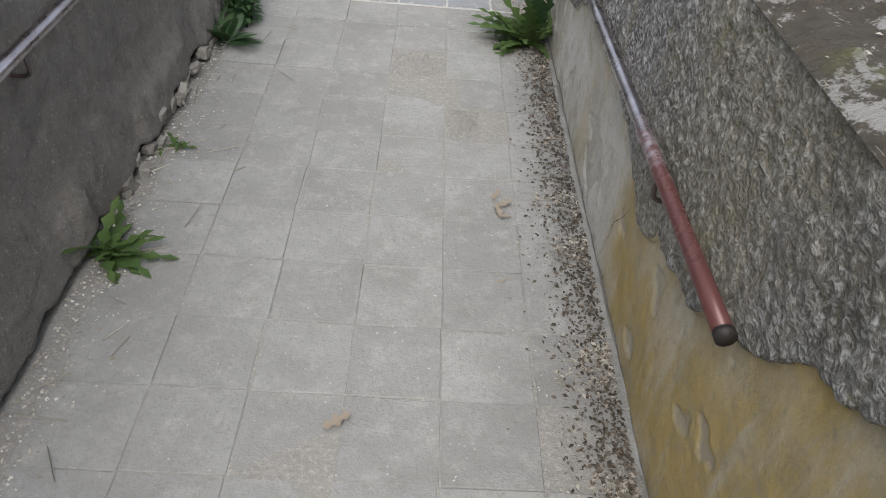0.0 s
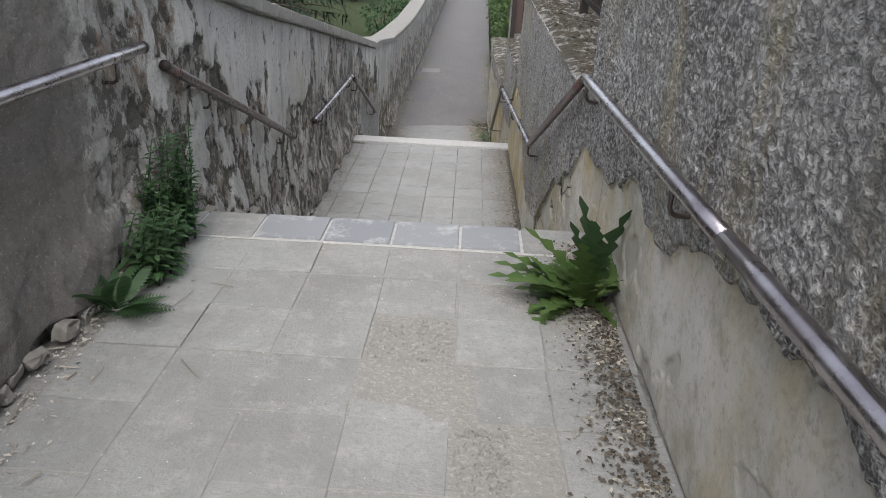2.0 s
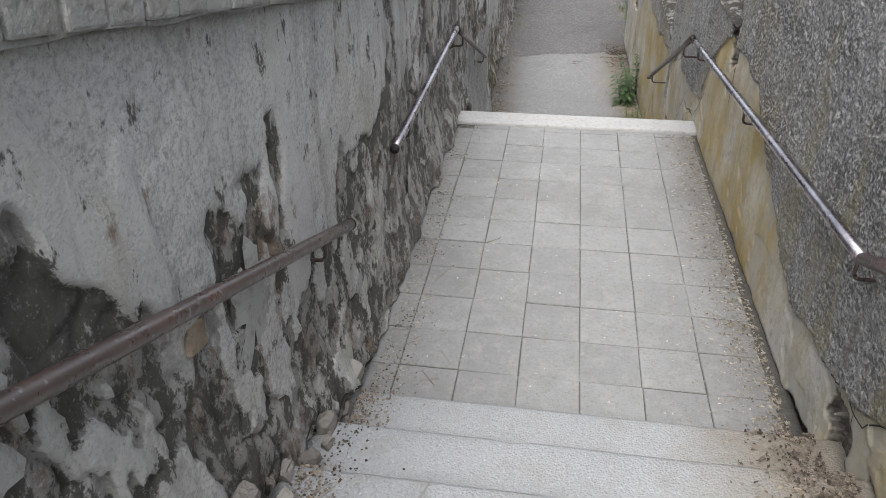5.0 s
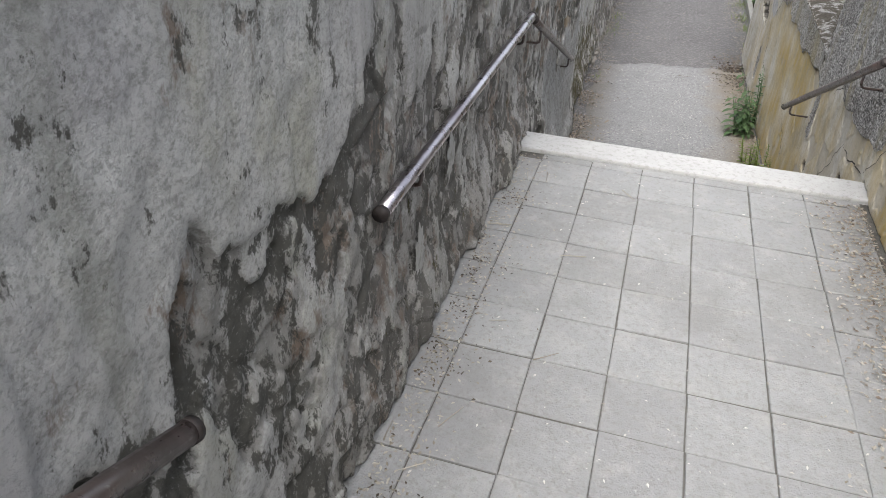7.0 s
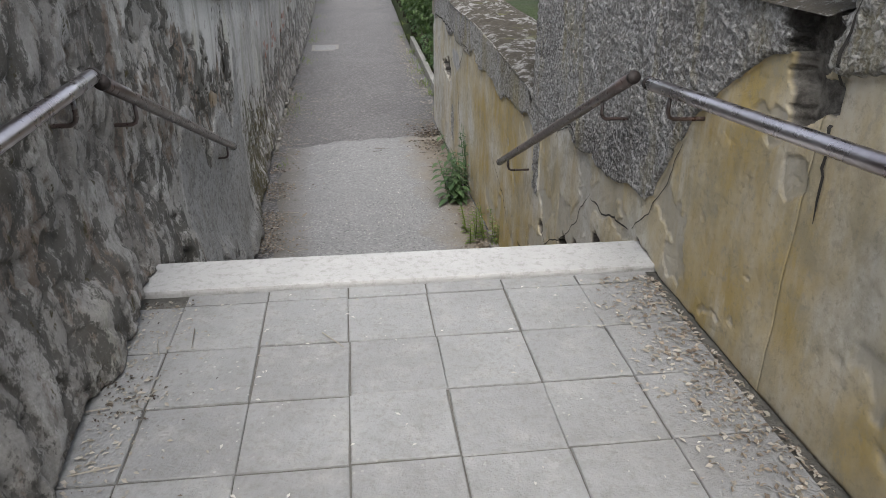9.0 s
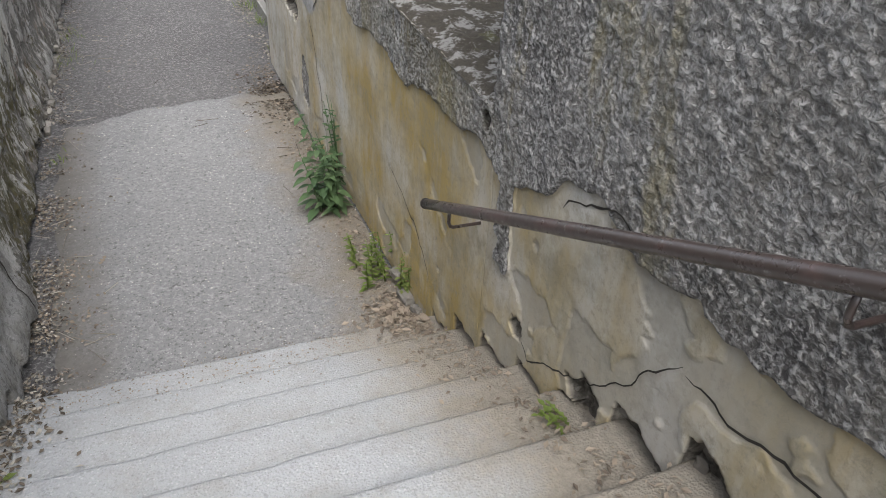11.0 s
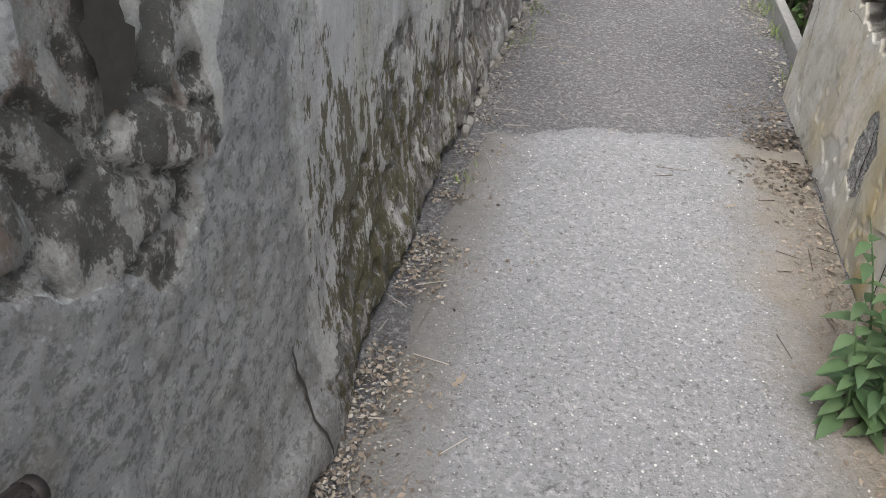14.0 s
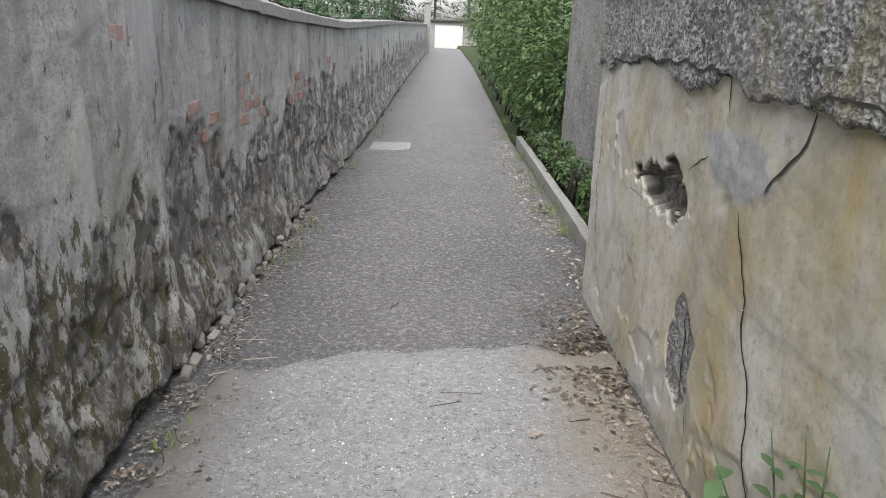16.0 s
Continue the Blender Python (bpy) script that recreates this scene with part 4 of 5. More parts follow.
# ---- handrails ----
def handrail(pts, mats, brackets, wall_x, label, r=0.0225):
    """A round rail on bent brackets. mats: one for each straight length."""
    ob = thing("handrail", pts[0], label, "handrail", "handrails along the stairs")
    for i in range(len(pts) - 1):
        a, b = Vector(pts[i]), Vector(pts[i + 1])
        n = 9
        line = [a.lerp(b, j / n) + Vector((0, 0, 0.003 * noise.noise((i, j, 1)))) * (0 < j < n) for j in range(n + 1)]
        under(tube("rail", line, r, mats[i], None, "", 14), ob)
        if i:
            bm = bmesh.new()
            bmesh.ops.create_uvsphere(bm, u_segments=12, v_segments=8, radius=r * 1.01, matrix=Matrix.Translation(a))
            under(part("elbow", bm, mats[i], None, "", True), ob)
    for a, b in ((pts[0], pts[1]), (pts[-1], pts[-2])):
        a, d = Vector(a), (Vector(b) - Vector(a)).normalized()
        under(tube("end_cap", [a - d * 0.006, a + d * 0.012], r * 1.07, M_FENCE, None, "dark end cap", 14), ob)
    for y, z in brackets:
        x = float(np.interp(y, [p[1] for p in pts], [p[0] for p in pts]))
        wx = wall_x(y)
        s = 1 if wx > x else -1
        under(tube("bracket", [(x, y, z - 0.015), (x, y, z - 0.07), (x + s * 0.006, y, z - 0.085), (x + s * 0.02, y, z - 0.093), (wx + s * 0.04, y, z - 0.095)], 0.0075, M_RAIL, None, "", 8), ob)
    return ob


def on(pts, y):
    return (y, float(np.interp(y, [p[1] for p in pts], [p[2] for p in pts])))


lw = lambda y: lerp(LEFT, y)
p = [(0.52, 1.66, 0.795), (0.52, 3.5, 0.75), (0.515, 5.45, 0.705), (0.47, 7.4, -0.15), (0.4, 10.72, -0.42)]
handrail(p, [M_SHINY, M_SHINY, M_RED, M_SHINY], [on(p, y) for y in (2.25, 3.9, 5.38, 7.42, 9.1, 10.55)], rx, "brown painted tubular handrail, worn shiny, bent to follow the steps")
p = [(0.4, 10.86, -0.43), (0.39, 13.06, -1.49)]
handrail(p, [M_RAIL], [on(p, y) for y in (11.15, 12.8)], rx, "brown painted tubular handrail beside the lower steps")
p = [(-1.27, -0.6, 0.83), (-1.27, 2.2, 0.82), (-1.27, 4.98, 0.815)]
handrail(p, [M_RAIL, M_SHINY], [on(p, y) for y in (2.6, 4.75)], lw, "tubular handrail worn shiny beside the upper landing")
p = [(-1.3, 5.24, 0.70), (-1.31, 7.5, -0.215)]
handrail(p, [M_RAIL], [on(p, y) for y in (5.75, 7.2)], lw, "brown painted tubular handrail beside the upper steps")
p = [(-1.35, 8.44, -0.334), (-1.35, 10.59, -0.33)]
handrail(p, [M_SHINY], [on(p, y) for y in (8.8, 10.4)], lw, "tubular steel handrail worn shiny beside the middle landing")
p = [(-1.345, 10.64, -0.36), (-1.4, 13.1, -1.33)]
handrail(p, [M_RAIL], [on(p, y) for y in (10.95, 12.85)], lw, "brown painted tubular handrail beside the lower steps")

# ---- fence on the wall, and board gate ----
fence = thing("metal_fence", (0.86, 8, 0.68), "dark brown metal bar fence standing on the mossy wall top", "fence")
fz = lambda y: 0.72 + 0.035 * (y - 5.9)
for z0 in (0.05, 1.0):
    under(part("rail", box(0.84, 0.88, 5.9, 10.4, -0.02, 0.02), M_FENCE), fence)
    r_ob = fence.children[-1]
    for v in r_ob.data.vertices:
        v.co.z += fz(v.co.y) + z0
for i in range(34):
    y = 5.97 + 0.13 * i
    under(part("bar", box(0.842, 0.878, y - 0.012, y + 0.012, fz(y) + 0.03, fz(y) + 1.18), M_FENCE), fence)
for y in (5.92, 8.1, 10.38):
    under(part("post", box(0.83, 0.89, y - 0.03, y + 0.03, fz(y) - 0.16, fz(y) + 1.25, 0.004), M_FENCE), fence)
gate = thing("board_gate", (1.1, 12.66, 0), "dark brown ribbed board gate standing on the wall top", "gate")
for i in range(11):
    x = 0.6 + 0.115 * i
    under(part("board", box(x, x + 0.109, 12.64, 12.665 + 0.006 * (i % 2), -0.02, 1.35, 0.004), M_BOARD), gate)
for z in (0.12, 1.15):
    under(part("crossbar", box(0.58, 1.88, 12.67, 12.71, z, z + 0.08), M_BOARD), gate)
under(part("post", box(0.54, 0.6, 12.62, 12.68, -0.1, 1.4, 0.004), M_FENCE), gate)
p = [(0.68, 11.0, 0.95), (0.68, 12.3, 0.55), (0.68, 12.35, 0.53)]
g_rail = thing("gate_handrail", (0.68, 12.2, -0.08), "slim pale steel handrail in front of the board gate", "handrail")
under(tube("rail", p, 0.014, M_SHINY), g_rail)
for y in (11.05, 12.3):
    under(tube("post", [(0.68, y, -0.1), (0.68, y, 0.95 - 0.308 * (y - 11.0))], 0.012, M_FENCE), g_rail)

# ---- kerb, manhole, far end ----
kerb = thing("kerb", (0.68, 20, -2.45), "low pale concrete kerb edging the planted strip", "kerb", kind="structure")
for i in range(6):
    y = 17.7 + 1.05 * i
    x = 0.6 + 0.012 * i
    under(part("kerb_stone", box(x, x + 0.085, y, y + 1.03, lerp(PATH_Z, y) - 0.1, lerp(PATH_Z, y) + 0.12 - 0.004 * (i % 3), 0.012), M_COPING), kerb)
manhole = thing("manhole_cover", (-1.08, 23.5, lerp(PATH_Z, 23.5)), "rectangular drain cover with a pale concrete frame in the asphalt", "drain cover")
mz = lerp(PATH_Z, 23.5)
under(part("frame", box(-1.36, -0.83, 23.1, 23.75, mz - 0.05, mz + 0.016, 0.004), M_COPING), manhole)
under(part("cover", box(-1.3, -0.89, 23.16, 23.69, mz - 0.02, mz + 0.02, 0.003), M_PATCH), manhole)

pillar = thing("gate_pillar", (-1.55, 64.2, -2.64), "grey concrete pillar at the end of the plastered wall", "pillar")
under(part("shaft", box(-1.76, -1.36, 64.02, 64.4, -2.75, 0.5, 0.02), M_COPING), pillar)
under(part("cap", box(-1.82, -1.3, 63.96, 64.46, 0.5, 0.6, 0.02), M_COPING), pillar)
# added block; its white panel stands in for sunlit ground at the path's end
far_block = thing("garage", (0, 84, -2.7), "added low block closing the path, its white panel standing for sunlit ground", "garage")
under(part("wall", box(-9, 9, 84, 90, -3.2, -0.45), M_COPING), far_block)
under(part("garage_door", box(-1.3, 1.3, 83.9, 84.02, -2.9, -0.85, 0.02), M_WHITE, None, "white panel painted as bright sunlit ground"), far_block)
under(part("roof", box(-9.3, 9.3, 83.7, 90.3, -0.45, -0.3, 0.02), M_ROOF, None, "low flat dark roof of the added block"), far_block)


# ---- plants ----
def leaf_faces(verts, faces, base, d, up, length, width, droop=0.3, lobes=0):
    """One bent leaf from base along d. lobes: a toothed outline."""
    d, up = Vector(d).normalized(), Vector(up)
    side = d.cross(up)
    if side.length < 0.05:
        side = d.cross(Vector((1, 0.2, 0)))
    side.normalize()
    nrm = side.cross(d)
    k0 = len(verts)
    outline = [(0, 0.02), (0.25, 0.7), (0.5, 1.0), (0.78, 0.6), (1.0, 0.02)] if not lobes else [(i / (2 * lobes), (0.25 + 0.75 * (i % 2)) * math.sin(math.pi * min(0.97, 0.12 + 0.82 * i / (2 * lobes)))) for i in range(2 * lobes + 1)]
    for s, w in outline:
        mid = Vector(base) + d * (s * length) - nrm * (droop * length * s * s)
        verts += [mid - side * (w * width / 2) + nrm * (0.12 * w * width), mid, mid + side * (w * width / 2) + nrm * (0.12 * w * width)]
    for i in range(len(outline) - 1):
        a = k0 + 3 * i
        faces += [(a, a + 1, a + 4, a + 3), (a + 1, a + 2, a + 5, a + 4)]


rng = random.Random(11)


def rosette(at, label, n, length, width, mat, lift=(0.3, 1.2), lobes=5, lean=(0, 0), droop=0.45):
    ob = thing("weed", at, label, "weed")
    for i in range(n):
        verts, faces = [], []
        a = rng.uniform(0, 2 * math.pi)
        e = rng.uniform(*lift)
        d = Vector((math.cos(a) * math.cos(e) + lean[0], math.sin(a) * math.cos(e) + lean[1], math.sin(e)))
        s = rng.uniform(0.55, 1.0)
        leaf_faces(verts, faces, (rng.uniform(-0.04, 0.04), rng.uniform(-0.04, 0.04), 0.0), d, (0, 0, 1), length * s, width * s, droop, lobes)
        mesh_object("leaf", verts, faces, mat, ob, "", True)
    return ob


def stalky(at, label, stems, height, leaf, mat, lean=(0, 0), pairs=9, flop=0.35, spread=0.12):
    ob = thing("weed", at, label, "weed")
    for i in range(stems):
        verts, faces = [], []
        h = height * rng.uniform(0.55, 1.0)
        bx, by = rng.uniform(-spread, spread) * 0.6, rng.uniform(-spread, spread)
        tx, ty = bx + lean[0] * h + rng.uniform(-0.12, 0.12) * h, by + lean[1] * h + rng.uniform(-0.15, 0.15) * h
        line = [Vector((bx + (tx - bx) * s ** 1.4, by + (ty - by) * s ** 1.4, h * s)) for s in (0, 0.25, 0.5, 0.75, 1)]
        stem = tube("stem", line, [0.005, 0.0045, 0.004, 0.003, 0.0015], mat, ob, "", 5)
        for j in range(pairs):
            s = 0.12 + 0.86 * j / pairs
            p0 = line[0].lerp(line[-1], s)
            a = rng.uniform(0, 3.1) + j * 1.6
            size = leaf * (1.15 - 0.6 * s) * rng.uniform(0.7, 1.15)
            for b in (a, a + math.pi):
                leaf_faces(verts, faces, p0, (math.cos(b), math.sin(b), 0.35), (0, 0, 1), size, size * 0.5, flop, 0)
        mesh_object("foliage", verts, faces, mat, stem, "", True)
    return ob


def fern(at, label, n, length, mat, lean=(0, 0)):
    ob = thing("fern", at, label, "fern")
    for i in range(n):
        verts, faces = [], []
        a, e = rng.uniform(0, 2 * math.pi), rng.uniform(0.5, 1.35)
        d = Vector((math.cos(a) * math.cos(e) + lean[0], math.sin(a) * math.cos(e) + lean[1], math.sin(e))).normalized()
        side = d.cross(Vector((0, 0, 1))).normalized()
        nrm = side.cross(d)
        ln = length * rng.uniform(0.6, 1)
        for j in range(2, 18):
            s = j / 18
            p0 = d * (ln * s) - nrm * (0.5 * ln * s * s)
            w = 0.26 * ln * math.sin(math.pi * (0.1 + 0.88 * s)) 
            for sg in (-1, 1):
                leaf_faces(verts, faces, p0, side * sg + d * 0.45, nrm, w, w * 0.33, 0.25, 0)
        mesh_object("frond", verts, faces, mat, ob, "", True)
    return ob


rosette((0.46, 4.62, 0.0), "large lobed green weed growing from the foot of the rough-cast wall", 34, 0.34, 0.13, M_LEAF, (0.3, 1.3), 6, (-0.3, -0.15))
rosette((0.5, 4.72, 0.0), "upright curly dark green leaves against the wall", 7, 0.46, 0.15, M_FERN, (1.25, 1.5), 5, (-0.05, 0), 0.15)
stalky((-1.2, 4.7, 0.0), "low bushy dark green weed hanging over the landing from the wall", 16, 0.34, 0.06, M_FERN, (0.22, -0.08), 11, 0.5, 0.15)
stalky((-1.22, 4.95, 0.0), "bushy green weed against the crumbling wall", 18, 0.56, 0.06, M_FERN, (0.1, 0.0), 18, 0.4, 0.15)
fern((-1.2, 4.35, 0.0), "small fern at the foot of the wall", 12, 0.25, M_FERN, (0.35, 0))
rosette((-1.22, 2.62, 0.0), "green rosette weed in the gap along the wall", 26, 0.23, 0.07, M_LEAF, (0.3, 1.3), 4, (0.25, -0.1))
rosette((-1.2, 3.35, 0.0), "small weed in the gap along the wall", 8, 0.1, 0.04, M_LEAF, (0.3, 1.2), 3, (0.2, 0))
stalky((0.42, 14.75, -2.45), "tall nettle-like weed with large leaves at the wall foot", 8, 0.66, 0.125, M_NETTLE, (-0.2, -0.08), 7, 0.6, 0.28)
stalky((0.44, 15.05, -2.45), "thin wispy stalks rising beside the yellowed wall", 6, 0.8, 0.075, M_NETTLE, (-0.05, 0.05), 6, 0.3, 0.14)
stalky((0.43, 13.85, -2.46), "yellow-green feathery weed beside the lowest step", 13, 0.38, 0.05, M_LIME, (-0.15, -0.12), 9, 0.4, 0.24)
rosette((-1.4, 12.55, -2.05), "small bright green weed in the gap beside the steps", 10, 0.11, 0.05, M_LIME, (0.2, 1.2), 3, (0.3, 0))
rosette((0.45, 11.95, -1.7), "tiny green weed in a crack of the wall foot", 10, 0.09, 0.035, M_LIME, (0.2, 1.2), 3, (-0.3, 0))


def tuft(at, n=40, h=0.13, mat=M_GRASS, spread=0.1, label="tuft of grass at the edge of the path"):
    ob = thing("grass_tuft", at, label, "grass", "grass tufts along the path")
    verts, faces = [], []
    for i in range(n):
        a = rng.uniform(0, 6.28)
        leaf_faces(verts, faces, (rng.gauss(0, spread), rng.gauss(0, spread * 1.6), 0), (math.cos(a) * 0.5, math.sin(a) * 0.5, 1), (0, 0, 1) if i % 2 else (1, 0, 0.2), h * rng.uniform(0.5, 1.2), 0.008, 0.3)
    tagged(mesh_object("grass", verts, faces, mat, ob, "", True), kind="stuff")
    return ob


for y, s in ((18.1, 1.0), (18.9, 0.8), (21.8, 1.2), (24.2, 1.4), (25.5, 1.2), (15.9, 0.4), (28, 1.2), (31, 1.2)):
    tuft((lerp(LEFT, y) + 0.17, y, lerp(PATH_Z, y)), int(40 * s), 0.11 * s ** 0.5, M_GRASS, 0.09 * s)
for y, s in ((17.95, 0.7), (18.9, 1.2), (19.6, 1.2), (20.6, 1.5), (21.5, 1.3), (22.6, 1.6), (24.5, 1.6), (26.5, 1.6)):
    tuft((0.54 + 0.012 * (y - 18), y, lerp(PATH_Z, y)), int(46 * s), 0.13, M_LIME if y < 21 else M_GRASS, 0.06 * s)


def leafy_mass(name, centre, radii, count, size, mat, label, category, seed, flat=0.0):
    """A shrub: stems and many small leaves over an uneven, gappy outline."""
    r = random.Random(seed)
    ob = thing(name, (centre[0], centre[1], centre[2] - radii[2]), label, category)
    verts, faces = [], []
    while len(faces) < count * 8:
        v = Vector((r.gauss(0, 1), r.gauss(0, 1), r.gauss(0, 1))).normalized()
        lump = 0.8 + 0.35 * fbm(v.x * 2.2 + seed, v.y * 2.2, v.z * 2.2, 3)
        q = r.uniform(0.45, 1.0) ** 0.5 * lump
        p0 = Vector((v.x * radii[0] * q, v.y * radii[1] * q, radii[2] + v.z * radii[2] * q))
        if p0.z < 0.02 or noise.noise((p0.x * 3 + seed, p0.y * 3, p0.z * 3)) < -0.28:
            continue
        d = (v + Vector((r.gauss(0, 0.6), r.gauss(0, 0.6), r.gauss(-0.1, 0.6)))).normalized()
        leaf_faces(verts, faces, p0, d, (r.gauss(0, 0.4), r.gauss(0, 0.4), 1), size * r.uniform(0.6, 1.3), size * 0.55, 0.3)
    mesh_object("foliage", verts, faces, mat, ob, "", True)
    for i in range(6):
        a = r.uniform(0, 6.28)
        top = Vector((math.cos(a) * radii[0] * 0.6, math.sin(a) * radii[1] * 0.6, radii[2] * r.uniform(0.9, 1.6)))
        tube("stem", [(0.1 * math.cos(a), 0.1 * math.sin(a), -0.15), top * 0.5 + Vector((0, 0, 0.05)), top], [0.02, 0.013, 0.005], M_BARK, ob, "", 6)
    return ob


H_LABEL = "dense light green hedge shrub overhanging the path"
for i, (y, x, rxx, rz) in enumerate(((23.2, 1.14, 0.5, 0.95), (24.5, 1.12, 0.6, 1.2), (26.2, 1.15, 0.68, 1.35), (28.6, 1.22, 0.75, 1.5), (31.5, 1.24, 0.8, 1.5), (35, 1.3, 0.9, 1.7), (40, 1.44, 1.0, 1.8), (46, 1.56, 1.2, 2.0), (54, 1.77, 1.5, 2.2), (63, 2.06, 1.7, 2.2))):
    leafy_mass("hedge_shrub", (x, y, -2.55 + rz), (rxx, 1.1 + 0.06 * (y - 23), rz), 2300 if y < 30 else 1500, 0.085 if y < 30 else 0.12, M_HEDGE, H_LABEL, "shrub", 20 + i)
for i, y in enumerate((18.2, 19.1, 20.1, 21.0, 21.9, 22.8, 24.0, 25.2, 26.5, 28, 29.5, 31, 33, 35, 37.5, 40, 43)):
    leafy_mass("ground_cover", (0.84 + 0.012 * max(0, y - 22), y, -2.36 + 0.16), (0.18, 0.5 + 0.04 * max(0, y - 22), 0.16 + 0.05 * (i % 2)), 420, 0.05, M_LEAF if i % 2 else M_NETTLE, "low leafy ground cover behind the kerb", "plant", 60 + i)
for i, (x, y, z) in enumerate(((1.0, 6.2, 0.55), (1.25, 7.2, 0.6), (1.2, 8.8, 0.62), (1.3, 13.6, -0.95), (1.2, 15.0, -0.9), (1.5, 16.5, -0.85))):
    leafy_mass("garden_shrub", (x + 0.35, y, z + 0.4), (0.42, 0.6, 0.4), 420, 0.08, M_LEAF if i % 2 else M_HEDGE, "green garden shrub behind the wall", "shrub", 80 + i)
for i, (y, x, rz) in enumerate(((24, -2.6, 0.7), (30, -2.7, 0.8), (40, -2.9, 1.0), (52, -3.0, 1.2))):
    leafy_mass("park_shrub", (x, y, lerp(LEFT_TOP, y) - 0.75 + rz), (0.7, 2.0, rz), 900, 0.1, M_FERN, "dark green shrub leaning over the plastered wall", "shrub", 100 + i)


def conifer(at, height, seed, label):
    """A dark fir: tapered trunk, drooping limbs with sprays of needles."""
    r = random.Random(seed)
    ob = thing("conifer", at, label, "tree", "dark conifers in the park")
    line = [(0.03 * noise.noise((i, seed, 0)), 0.03 * noise.noise((i, 0, seed)), -0.4 + (height + 0.4) * i / 8) for i in range(9)]
    tube("trunk", line, [0.17 * (1 - i / 9.5) for i in range(9)], M_BARK, ob, "", 9)
    verts, faces, lv, lf = [], [], [], []
    for i in range(64):
        s = (i + 0.5) / 64
        h = height * (0.06 + 0.92 * s)
        reach = (1 - s) ** 0.8 * height * 0.3 * r.uniform(0.65, 1.1) + 0.15
        a = i * 2.4 + r.uniform(-0.4, 0.4)
        d = Vector((math.cos(a), math.sin(a), 0.15))
        limb = [Vector((0, 0, h)) + d * (reach * q) + Vector((0, 0, -0.28 * reach * q * q)) for q in (0, 0.35, 0.7, 1)]
        v, f = tube_data(limb, [0.03 * (1.1 - s), 0.02 * (1.1 - s), 0.012, 0.004], 5)
        lf += [tuple(q + len(lv) for q in face) for face in f]
        lv += v
        for j in range(int(12 + 28 * (1 - s))):
            q = r.uniform(0.15, 1.0)
            p0 = limb[0].lerp(limb[-1], q) + Vector((0, 0, 0.05 * q - 0.1 * q * q))
            side = r.choice((-1, 1))
            e = Vector((d.x * 0.7 - d.y * side, d.y * 0.7 + d.x * side, r.uniform(-0.6, 0.1)))
            leaf_faces(verts, faces, p0, e, (r.uniform(-0.5, 0.5), r.uniform(-0.5, 0.5), 1), reach * r.uniform(0.1, 0.22), 0.075, 0.5, 2)
    mesh_object("limb", lv, lf, M_BARK, ob, "", True)
    mesh_object("crown", verts, faces, M_CONIFER, ob)
    return ob


first = conifer((-4.6, 15.5, ground_z(-4.6, 15.5)), 7.5, 3, "dark conifer with drooping branches standing beyond the wall")
second = conifer((-6.8, 19.0, ground_z(-6.8, 19)), 9.0, 4, "tall dark conifer standing beyond the wall")
for i, (x, y, s) in enumerate(((-4.2, 11.2, 0.8), (-6.2, 12.5, 1.0), (-8.5, 15, 1.1), (-5.2, 23, 0.95), (-9, 22, 1.15), (-12, 19, 1.2), (-7.5, 29, 1.1), (-12, 30, 1.2), (-5.0, 34, 0.9), (-16, 25, 1.3), (-10.5, 11, 1.1), (-14, 13, 1.2), (-7.2, 40, 1.2), (-20, 34, 1.4), (-4.4, 47, 1.1), (-26, 24, 1.4), (-8, 52, 1.3), (-16, 45, 1.4), (-24, 48, 1.5), (-30, 36, 1.5), (-20, 16, 1.4), (-28, 14, 1.5))):
    copy_thing(first if i % 2 else second, Matrix.Translation((x, y, ground_z(x, y))) @ Matrix.Rotation(i * 1.3, 4, "Z") @ Matrix.Diagonal((s, s, s, 1)))
for i, (x, y, s) in enumerate(((7, 30, 1.1), (9, 42, 1.2), (5.5, 58, 1.3), (-4.6, 70, 1.2), (6, 72, 1.4), (-1.5, 97, 1.4), (2.2, 96, 1.3), (6.5, 99, 1.5), (-6, 96, 1.4), (12, 24, 1.2))):
    copy_thing(first if i % 2 else second, Matrix.Translation((x, y, ground_z(x, y))) @ Matrix.Rotation(i * 2.1, 4, "Z") @ Matrix.Diagonal((s, s, s, 1)))


# ---- litter, gravel and broken bits ----
def scatter(name, count, place, make, mat, label, category):
    """Many small loose bits as one object."""
    verts, faces = [], []
    for i in range(count):
        x, y = place()
        make(verts, faces, x, y, floor_top(x, y))
    return tagged(mesh_object(name, verts, faces, mat), label, category, kind="stuff")


def floor_top(x, y):
    z = floor_z(y)
    if 13.3 < y < 16.6:
        z += 0.02
    elif y < 13.3:
        z += 0.006
    return z


def flake(size, flat=0.3):
    def make(verts, faces, x, y, z):
        s = size * rng.uniform(0.4, 1.5)
        a = rng.uniform(0, 6.28)
        c, q = math.cos(a) * s, math.sin(a) * s
        t = rng.uniform(-flat, flat) * s
        k0 = len(verts)
        verts.extend([(x - c, y - q, z + 0.002 + abs(t) * 0.3), (x + q * 0.45, y - c * 0.45, z + 0.003 + abs(t)), (x + c, y + q, z + 0.002 + abs(t) * 0.5), (x - q * 0.5, y + c * 0.5, z + 0.004)])
        faces.append((k0, k0 + 1, k0 + 2, k0 + 3))
    return make


